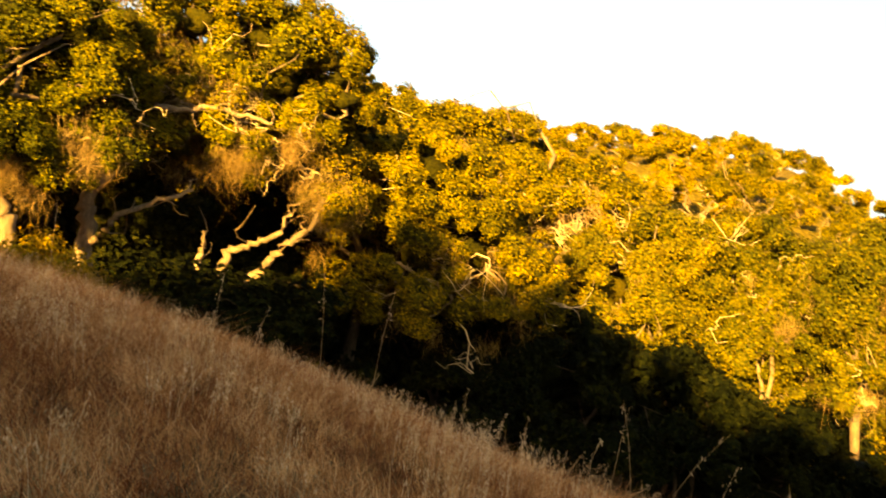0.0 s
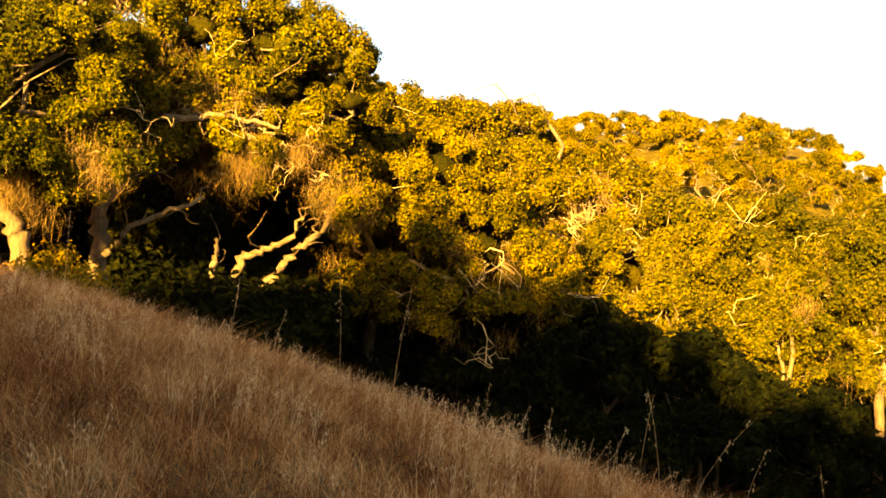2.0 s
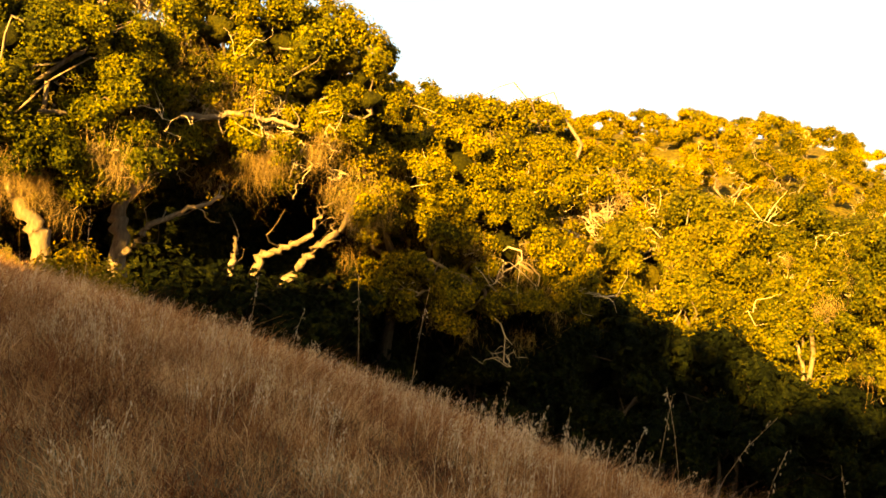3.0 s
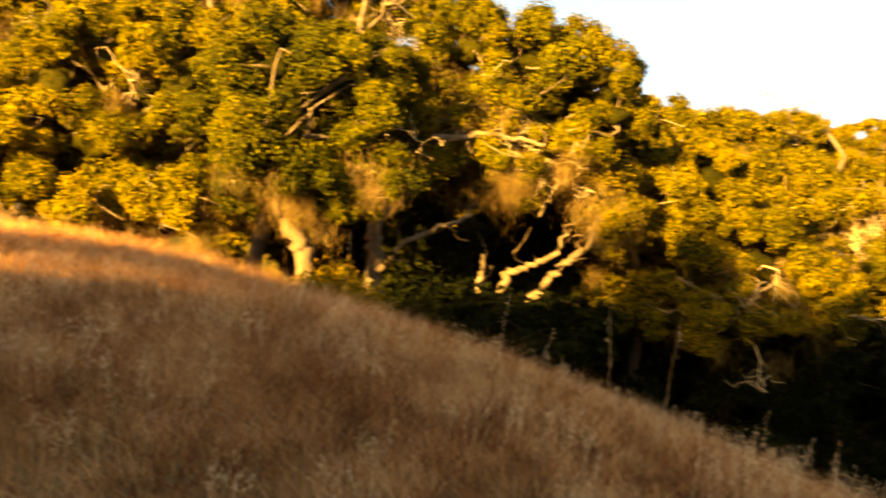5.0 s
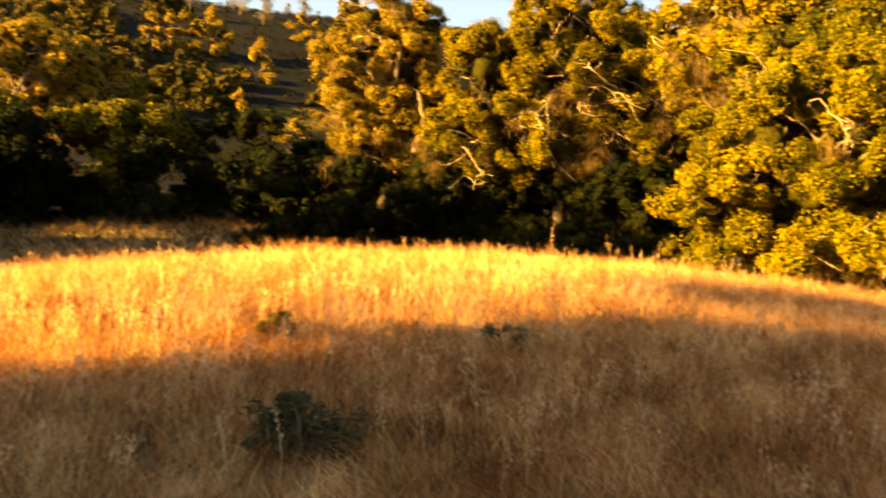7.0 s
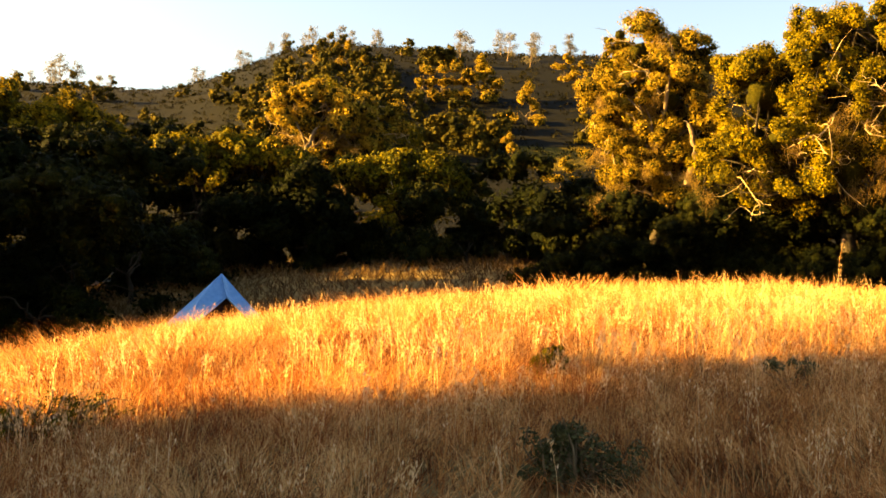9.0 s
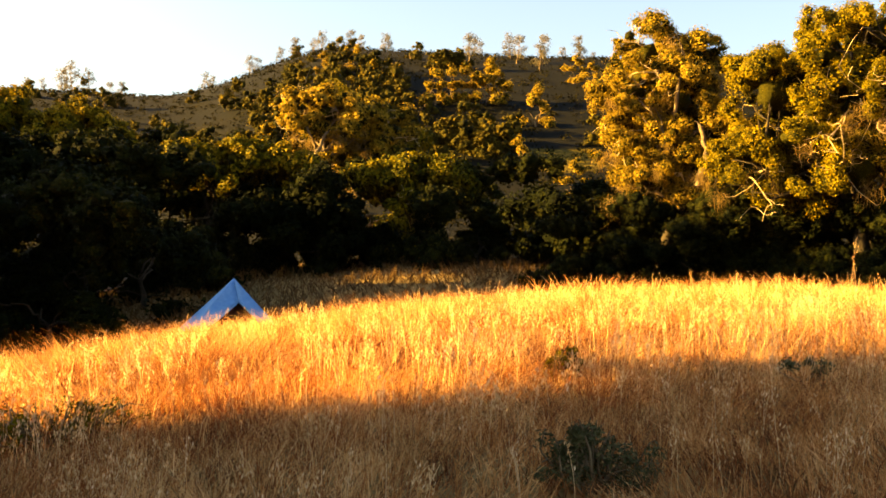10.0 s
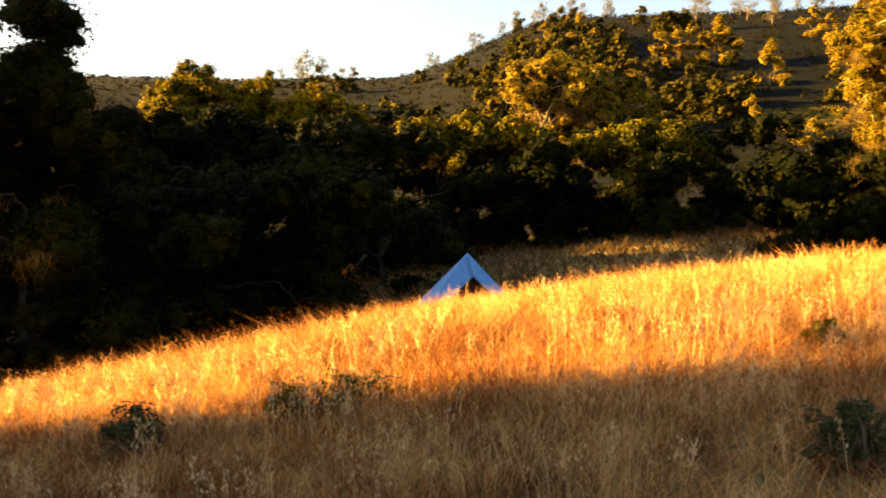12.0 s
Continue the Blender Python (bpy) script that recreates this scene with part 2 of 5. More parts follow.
def ground(x, y):
    x, y = np.asarray(x, dtype=float), np.asarray(y, dtype=float)
    u, v = (y - x) * 0.70711, (x + y) * 0.70711
    r = np.hypot(x, y) + 1e-6
    yaw = np.degrees(np.arctan2(-x, y))
    # the grassy knoll on which the camera stands
    knoll = 0.13 * u - 0.0034 * u * u - np.where(v > 0, 0.02, 0.0088) * v * v
    knoll = knoll + 0.05 * ripple(x, y, 2.2, 1) * smooth(2, 8, r)
    # wooded slope over the ravine
    right = -9 + (29.2 + 1.0 * smooth(-6, -13, yaw) - 9 * smooth(-16.5, -26, yaw) + 6 * smooth(2, 9, yaw)) * smooth(25, 150, r) + 1.2 * ripple(x, y, 18, 2) * smooth(30, 60, r)
    # meadow, then the hill
    peak = 53 + 21.5 * smooth(88, 77, yaw) + 2.0 * ripple(x, y, 40, 3)
    left = -0.85 - 2.4 * smooth(84, 97, yaw) + 2.7 * (1 - 0.6 * smooth(68, 90, yaw)) * smooth(28, 48, r) + 0.02 * np.clip(r - 48, 0, 50) + peak * smooth(85, 370, r)
    rear = -3 + 9 * smooth(22, 48, r) * smooth(100, 125, np.where(yaw < -90, yaw + 360, yaw)) * smooth(220, 185, np.where(yaw < -90, yaw + 360, yaw))
    k = smooth(22, 44, yaw)
    base = right * (1 - k) + left * k
    away = smooth(118, 150, np.where(yaw < -90, yaw + 360, yaw)) + smooth(-35, -70, np.where(yaw < -90, -70, np.where(yaw > 0, 0, yaw))) * (yaw <= 0)
    away = np.clip(away, 0, 1)
    base = base * (1 - away) + rear * away
    knoll = np.maximum(knoll, -60)
    s = 0.6
    return s * np.logaddexp(knoll / s, base / s)


def spot(yaw, r):
    """Where the ground is, so many metres away in that direction (degrees to the left of y)."""
    x, y = -r * math.sin(radians(yaw)), r * math.cos(radians(yaw))
    return x, y, float(ground(x, y))


def slope_spot(yaw, rise, near=90, far=366):
    """How far off the hillside stands so many degrees above the eye."""
    r = np.linspace(near, far, 400)
    z = ground(-r * math.sin(radians(yaw)), r * math.cos(radians(yaw)))
    seen = np.degrees(np.arctan2(z - 1.6, r))
    hit = np.nonzero(seen >= rise)[0]
    return float(r[hit[0]]) if len(hit) else float(r[np.argmax(seen)])


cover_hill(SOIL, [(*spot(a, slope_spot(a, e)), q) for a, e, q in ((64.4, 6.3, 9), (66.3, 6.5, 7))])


def build_ground():
    turns = np.radians(np.arange(0, 360, 1.8))
    rings = np.concatenate([[0.5], np.geomspace(1.2, 60, 90), np.geomspace(62, 420, 150), np.geomspace(450, 4500, 14)])
    rr, aa = np.meshgrid(rings, turns, indexing="ij")
    x, y = -rr * np.sin(aa), rr * np.cos(aa)
    z = ground(x, y)
    v = np.column_stack([x.ravel(), y.ravel(), z.ravel()])
    m, n = len(rings), len(turns)
    i, j = np.meshgrid(np.arange(m - 1), np.arange(n), indexing="ij")
    a, b = i * n + j, i * n + (j + 1) % n
    f = np.column_stack([a.ravel(), (a + n).ravel(), (b + n).ravel(), b.ravel()])
    v = np.vstack([v, [[0, 0, float(ground(0, 0))]]])
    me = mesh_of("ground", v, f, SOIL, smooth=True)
    bm = bmesh.new()
    bm.from_mesh(me)
    bm.verts.ensure_lookup_table()
    c = bm.verts[len(v) - 1]
    for q in range(n):
        bm.faces.new((c, bm.verts[q], bm.verts[(q + 1) % n]))
    bmesh.ops.recalc_face_normals(bm, faces=bm.faces)
    bm.to_mesh(me)
    bm.free()
    if me.polygons[10].normal.z < 0:
        me.flip_normals()
    tagged(new("ground", me), "dry golden hillside ground under wild grass", "ground", kind="structure")


build_ground()


# ---- trees ----
def tube(points, radii, sides=7):
    """Vertices and faces of a tapered tube along a polyline."""
    p = np.asarray(points, float)
    t = np.gradient(p, axis=0)
    t /= np.linalg.norm(t, axis=1)[:, None] + 1e-9
    ref = np.tile([0.31, 0.17, 0.0], (len(p), 1))
    ref[:, 2] = np.where(np.abs(t[:, 2]) > 0.8, 0, 1)
    a = np.cross(t, ref)
    a /= np.linalg.norm(a, axis=1)[:, None] + 1e-9
    b = np.cross(t, a)
    w = np.linspace(0, 2 * np.pi, sides, endpoint=False)
    ring = np.cos(w)[None, :, None] * a[:, None] + np.sin(w)[None, :, None] * b[:, None]
    lumps = 1 + 0.10 * np.sin(np.arange(len(p))[:, None] * 1.9 + w[None, :] * 2)
    v = p[:, None] + ring * (np.asarray(radii)[:, None] * lumps)[:, :, None]
    n = len(p)
    i, j = np.meshgrid(np.arange(n - 1), np.arange(sides), indexing="ij")
    q, k = i * sides + j, i * sides + (j + 1) % sides
    f = np.column_stack([q.ravel(), k.ravel(), (k + sides).ravel(), (q + sides).ravel()])
    return v.reshape(-1, 3), f


def joined(pieces):
    vs, fs, n = [], [], 0
    for v, f in pieces:
        vs.append(v)
        fs.append(np.asarray(f) + n)
        n += len(v)
    return np.vstack(vs), np.vstack(fs)


def gnarl(a, b, rng, bend=0.18, sag=0.0, steps=9):
    """A crooked way from a to b."""
    a, b = np.asarray(a, float), np.asarray(b, float)
    s = np.linspace(0, 1, steps)[:, None]
    d = np.linalg.norm(b - a)
    p = a + (b - a) * s
    k1, k2 = rng.normal(0, 1, 3), rng.normal(0, 1, 3)
    p += np.sin(s * np.pi) * k1 * d * bend * 0.6 + np.sin(s * 2 * np.pi) * k2 * d * bend * 0.4
    p[1:-1] += rng.normal(0, d * bend * 0.13, (steps - 2, 3))
    p[:, 2] += np.sin(s[:, 0] * np.pi) * sag * d
    return p


def sprigs_at(centres, normals, size, rng):
    """Three-cornered leaves, one at each centre."""
    n = len(centres)
    normals = normals / (np.linalg.norm(normals, axis=1)[:, None] + 1e-9)
    a = np.cross(normals, rng.normal(0, 1, (n, 3)))
    a /= np.linalg.norm(a, axis=1)[:, None] + 1e-9
    b = np.cross(normals, a)
    s = (size * rng.uniform(0.6, 1.4, n))[:, None]
    v = np.stack([centres - a * s * 0.7, centres + a * s * 0.35 + b * s * 0.42, centres + a * s * 0.35 - b * s * 0.42], 1)
    return v.reshape(-1, 3), np.arange(3 * n).reshape(n, 3)


def leaves_at(centres, normals, size, rng):
    """Bent diamond leaves, one at each centre."""
    n = len(centres)
    normals = normals / (np.linalg.norm(normals, axis=1)[:, None] + 1e-9)
    a = np.cross(normals, rng.normal(0, 1, (n, 3)))
    a /= np.linalg.norm(a, axis=1)[:, None] + 1e-9
    b = np.cross(normals, a)
    s = (size * rng.uniform(0.65, 1.35, n))[:, None]
    fold = normals * s * 0.16
    v = np.empty((n, 4, 3))
    v[:, 0] = centres - a * s * 0.62
    v[:, 1] = centres + b * s * 0.36 + fold
    v[:, 2] = centres + a * s * 0.62
    v[:, 3] = centres - b * s * 0.36 + fold
    return v.reshape(-1, 3), np.arange(4 * n).reshape(n, 4)


def ball_grid(n):
    """A cube's faces cut n by n and blown up to a unit ball, in quads."""
    t = np.linspace(-1, 1, n + 1)
    vs, fs = [], []
    for axis in range(3):
        for side in (-1, 1):
            u, w = np.meshgrid(np.tan(t * 0.7854), np.tan(t * 0.7854), indexing="ij")
            p = np.empty((n + 1, n + 1, 3))
            p[..., axis] = side
            p[..., (axis + 1) % 3], p[..., (axis + 2) % 3] = u, w
            k = len(vs) * (n + 1) ** 2
            vs.append(p.reshape(-1, 3))
            i, j = np.meshgrid(np.arange(n), np.arange(n), indexing="ij")
            a = (k + i * (n + 1) + j).ravel()
            q = np.column_stack([a, a + n + 1, a + n + 2, a + 1])
            fs.append(q if side > 0 else q[:, ::-1])
    v = np.vstack(vs)
    v /= np.linalg.norm(v, axis=1)[:, None]
    key, back = np.unique(np.round(v, 5), axis=0, return_inverse=True)
    return key, back.ravel()[np.vstack(fs)]


BALLS = {n: ball_grid(n) for n in (2, 3, 4)}


ICO = bmesh.new()
bmesh.ops.create_icosphere(ICO, subdivisions=1, radius=1.0)
BALLS[1] = (np.array([q.co for q in ICO.verts]), np.array([[w.index for w in q.verts] for q in ICO.faces]))
ICO.free()


def lump(centre, radius, rng, cut=2):
    """A small dense, uneven mass of foliage, in triangles."""
    d, f = BALLS[cut]
    if f.shape[1] == 4:
        f = np.vstack([f[:, [0, 1, 2]], f[:, [0, 2, 3]]])
    w = rng.normal(0, 1, (2, 3))
    r = 1 + 0.22 * np.sin(d @ w[0] * 2.4 + 1) + 0.18 * np.sin(d @ w[1] * 4) + rng.normal(0, 0.10, len(d))
    return centre + d * (radius * r)[:, None] * np.array([1, 1, 0.85]), f


def foliage(g, size, mid, lumps, per, leaf, rng, cut, cores=(), share=None):
    """A crown: every clump is a knot of small lumps, and leaves stand all over those that are not buried."""
    centres, radii, homes = [], [], np.broadcast_to(mid, g.shape)
    for c, s, m in zip(g, size, homes):
        out = (c - m) / (np.linalg.norm(c - m) + 1e-6)
        d = rng.normal(0, 1, (lumps, 3)) + out * 0.6
        d /= np.linalg.norm(d, axis=1)[:, None]
        k = s * rng.uniform(0.34, 0.56, lumps) * (6 / lumps) ** 0.25
        centres.append(c + d * (s * rng.uniform(0.35, 0.75, lumps))[:, None] * np.array([1, 1, 0.8]))
        radii.append(k)
    centres, radii = np.vstack(centres), np.concatenate(radii)
    pieces = [lump(c, k, rng, 3) for c, k in cores] + [lump(c, k * 0.64, rng, cut) for c, k in zip(centres, radii)]
    inner, full = sum(len(q[1]) for q in pieces), per
    for i in range(len(g)):
        per = full if share is None else max(8, int(full * share[i]))
        mine = np.arange(i * lumps, (i + 1) * lumps)
        who = mine[rng.integers(0, lumps, per)]
        d = rng.normal(0, 1, (per, 3))
        d /= np.linalg.norm(d, axis=1)[:, None]
        p = centres[who] + d * (radii[who] * rng.uniform(0.72, 1.28, per))[:, None] * np.array([1, 1, 0.9])
        near = np.linalg.norm(centres - g[i], axis=1) < size[i] * 3.2
        gap = np.linalg.norm(p[:, None] - centres[None, near], axis=2) / (radii[near] * 0.62)
        keep = gap.min(1) > 1
        mass = p - homes[i]
        mass /= np.linalg.norm(mass, axis=1)[:, None] + 1e-6
        pieces.append(sprigs_at(p[keep], (d * 0.8 + mass * 0.6 + rng.normal(0, 0.6, (per, 3)) + np.array([0, 0, 0.2]))[keep], np.full(keep.sum(), leaf), rng))
    return (*joined(pieces), inner)


def clump_leaves(centre, radius, flat, count, size, rng, core=30):
    """Leaves round a twig's end: most of them on the outer side, uneven, over a core of larger sprays."""
    d = rng.normal(0, 1, (count + core, 3))
    d /= np.linalg.norm(d, axis=1)[:, None]
    low = d[:, 2] < -0.6
    d[low, 2] *= -rng.uniform(-0.6, 1, low.sum())
    w = rng.normal(0, 1, (4, 3))
    lobes = 1 + 0.14 * np.sin(d @ w[0] * 3 + 1) + 0.10 * np.sin(d @ w[1] * 5) + 0.06 * np.sin(d @ w[2] * 9)
    rad = radius * lobes * rng.uniform(0.45, 1.0, count + core) ** 0.35
    rad[count:] *= 0.62
    c = centre + d * rad[:, None] * np.array([1, 1, flat])
    nrm = d * 1.3 + rng.normal(0, 0.5, (count + core, 3)) + np.array([0, 0, 0.3])
    sizes = np.full(count + core, size)
    sizes[count:] = max(radius * 0.42, size * 1.6)
    return leaves_at(c, nrm, sizes, rng)


def strands(tops, length, width, rng):
    """Hanging wisps of lichen that wander and narrow towards their ends."""
    n = len(tops)
    side = rng.normal(0, 1, (n, 3)) * np.array([1, 1, 0.25])
    side /= np.linalg.norm(side, axis=1)[:, None]
    L = (length * rng.gamma(2.2, 0.42, n))[:, None]
    w = (width * rng.uniform(0.4, 1.3, n))[:, None]
    down = np.column_stack([rng.normal(0, 0.17, n), rng.normal(0, 0.17, n), -np.ones(n)])
    drift = rng.normal(0, 0.22, (n, 3)) * np.array([1, 1, 0.2]) * L
    v = np.empty((n, 5, 3))
    v[:, 0] = tops - side * w * 0.4
    v[:, 1] = tops + side * w * 0.4
    v[:, 2] = tops + down * L * 0.5 + side * w * 0.6 - drift
    v[:, 3] = tops + down * L * 0.5 - side * w * 0.6 - drift
    v[:, 4] = tops + down * L + drift
    i = np.arange(n)[:, None] * 5
    f = np.vstack([i + np.array([[0, 1, 2]]), i + np.array([[0, 2, 3]]), i + np.array([[3, 2, 4]])])
    return v.reshape(-1, 3), f


def oak(name, label, group, at, seed, height=8.0, spread=4.5, fork=1.3, girth=0.3, lean=(0, 0), limbs=6,
        clumps=65, per=620, leaf=0.105, clump=0.9, skirt=0.25, lichen=0, leaf_mat=None, fine=True, twigs=True, snags=0, lumps=6, cut=2):
    """A live oak. skirt: how low the crown hangs, as a share of the height; lean: where the crown's middle stands off the foot."""
    rng = np.random.default_rng(seed)
    root = thing(name, label, "tree", group, at=at)
    bark = SHADED_BARK if leaf_mat is SHADED_LEAF else BARK
    lean = np.array([lean[0], lean[1], 0.0])
    lift = height * skirt
    mid = lean + np.array([0, 0, lift])
    top = height - lift - clump * 0.6
    # where the clumps of leaves sit: lobes on a dome, with hollows between them
    lobes, tries, lobe = [], 0, clump * 1.5
    while len(lobes) < max(3, clumps // 6) and tries < 4000:
        tries += 1
        d = rng.normal(0, 1, 3)
        d /= np.linalg.norm(d)
        if d[2] < -0.15:
            continue
        k = rng.uniform(0.45, 1.0) ** 0.5
        w = math.atan2(d[1], d[0])
        wave = 1 + 0.14 * math.sin(3 * w + seed) + 0.10 * math.sin(5 * w + 2 * seed)
        c = mid + d * np.array([max(spread * wave - lobe * 0.5, 0.5), max(spread * wave - lobe * 0.5, 0.5), top]) * k
        c[2] = max(c[2], min(lift + 0.2, clump))
        if all(np.linalg.norm((c - q) * np.array([1, 1, 1.2])) > lobe * (1.0 - tries / 5000) for q in lobes):
            lobes.append(c)
    g = []
    for c in lobes:
        out = (c - mid) / (np.linalg.norm(c - mid) + 1e-6)
        for k in range(6):
            d = rng.normal(0, 0.85, 3) + out * 0.35 + np.array([0, 0, 0.15])
            g.append(c + d / np.linalg.norm(d) * clump * rng.uniform(0.45, 0.95) * np.array([1, 1, 0.75]))
    g = np.array(g)
    fk = lean * 0.35 + np.array([rng.normal(0, 0.15), rng.normal(0, 0.15), fork])
    # trunk with a flared foot
    tp = gnarl((0, 0, -0.35), fk, rng, 0.12, steps=8)
    tr = girth * (0.85 + 0.55 * np.exp(-np.linspace(0, 5, 8)) - 0.12 * np.linspace(0, 1, 8))
    v, f = tube(tp, tr, 11)
    part("trunk", mesh_of("trunk", v, f, bark, True), root)
    # limbs, each with the branches to its clumps
    order = np.arctan2(g[:, 1] - fk[1], g[:, 0] - fk[0]) + rng.normal(0, 0.25, len(g))
    cuts = np.array_split(np.argsort(order), limbs)
    hang = []
    for idx in cuts:
        if not len(idx):
            continue
        end = fk + (g[idx].mean(0) - fk) * rng.uniform(0.72, 0.95)
        lp = gnarl(fk, end, rng, 0.22, 0.10, steps=12)
        r0 = girth * rng.uniform(0.30, 0.46)
        lr = np.linspace(r0, r0 * 0.38, 12)
        pieces = [tube(lp, lr, 7 if fine else 5)]
        for q in idx if twigs else ():
            s = rng.integers(3, 12)
            m = 8 if fine else 4
            bp = gnarl(lp[s], g[q], rng, 0.2, 0.08, steps=m)
            pieces.append(tube(bp, np.linspace(min(lr[s] * 0.6, 0.085), 0.012, m), 4 if fine else 3))
            hang.append(bp[2:])
        hang.append(lp[3:])
        v, f = joined(pieces)
        part("limb", mesh_of("limb", v, f, bark, True), root)
    if snags:
        # dead twiggy ends that stand out of the leaves
        pieces = []
        for c in g[rng.integers(0, len(g), max(2, snags // 7))]:
            for _ in range(7):
                out = (c - mid) / (np.linalg.norm(c - mid) + 1e-6) + rng.normal(0, 0.7, 3)
                out /= np.linalg.norm(out)
                a = c + rng.normal(0, clump * 0.4, 3)
                b = a + out * clump * rng.uniform(0.5, 1.0)
                p = gnarl(a, b, rng, 0.3, 0.05, steps=5)
                pieces.append(tube(p, np.linspace(0.020, 0.007, 5) * (0.8 if fine else 1.1), 3))
                for q in (2, 3, 4):
                    pieces.append(tube(gnarl(p[q], p[q] + rng.normal(0, 0.3, 3) * clump, rng, 0.3, steps=4), np.linspace(0.010, 0.004, 4) * (0.8 if fine else 1.1), 3))
        v, f = joined(pieces)
        tagged(part("twig_tangle", mesh_of("twig_tangle", v, f, TWIG), root, "pale dead twigs standing out of the leaves"), kind="stuff")
    size = clump * rng.uniform(0.7, 1.25, len(g))
    v, f, inner = foliage(g, size, mid, lumps, per, leaf, rng, cut)
    me = mesh_of("crown", v, f, leaf_mat or OAK_LEAF, True)
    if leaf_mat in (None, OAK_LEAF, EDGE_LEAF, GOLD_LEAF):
        me.materials.append(INNER_SHADE_LEAF)
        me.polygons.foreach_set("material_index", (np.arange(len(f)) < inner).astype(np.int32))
    part("crown", me, root)
    if lichen:
        # lichen hangs in beards from some of the branches and clumps
        pts = np.vstack([np.vstack(hang), g + np.column_stack([rng.normal(0, clump * 0.6, (len(g), 2)), np.full(len(g), -0.2 * clump)])])
        seeds = pts[rng.integers(0, len(pts), max(8, lichen // 70))]
        wide = max(0.3, leaf * 2.6)
        tops = seeds[rng.integers(0, len(seeds), lichen)] + rng.normal(0, 1, (lichen, 3)) * np.array([wide, wide, wide * 0.45])
        v, f = strands(tops, 0.14 + leaf * 1.1, 0.002 + leaf * 0.07, rng)
        ob = part("lichen", mesh_of("lichen", v, f, LICHEN), root, "pale beards of hanging lace lichen")
        tagged(ob, kind="stuff")
    return root


def aloft(yaw, rise, r):
    """A point so many degrees to the left of y, so many above the eye's level, and so many metres off."""
    return np.array([-r * math.sin(radians(yaw)), r * math.cos(radians(yaw)), 1.6 + r * math.tan(radians(rise))])


def bough(points, r0, r1, rng, wobble=0.05, sides=7):
    """A crooked tapering limb through the points."""
    p = np.asarray(points, float)
    k = np.linspace(0, len(p) - 1, 5 * (len(p) - 1) + 1)
    q = np.column_stack([np.interp(k, np.arange(len(p)), p[:, m]) for m in range(3)])
    q[1:-1] = 0.25 * q[:-2] + 0.5 * q[1:-1] + 0.25 * q[2:]
    q[1:-1] += rng.normal(0, wobble, (len(q) - 2, 3))
    return q, tube(q, np.linspace(r0, r1, len(q)), sides)


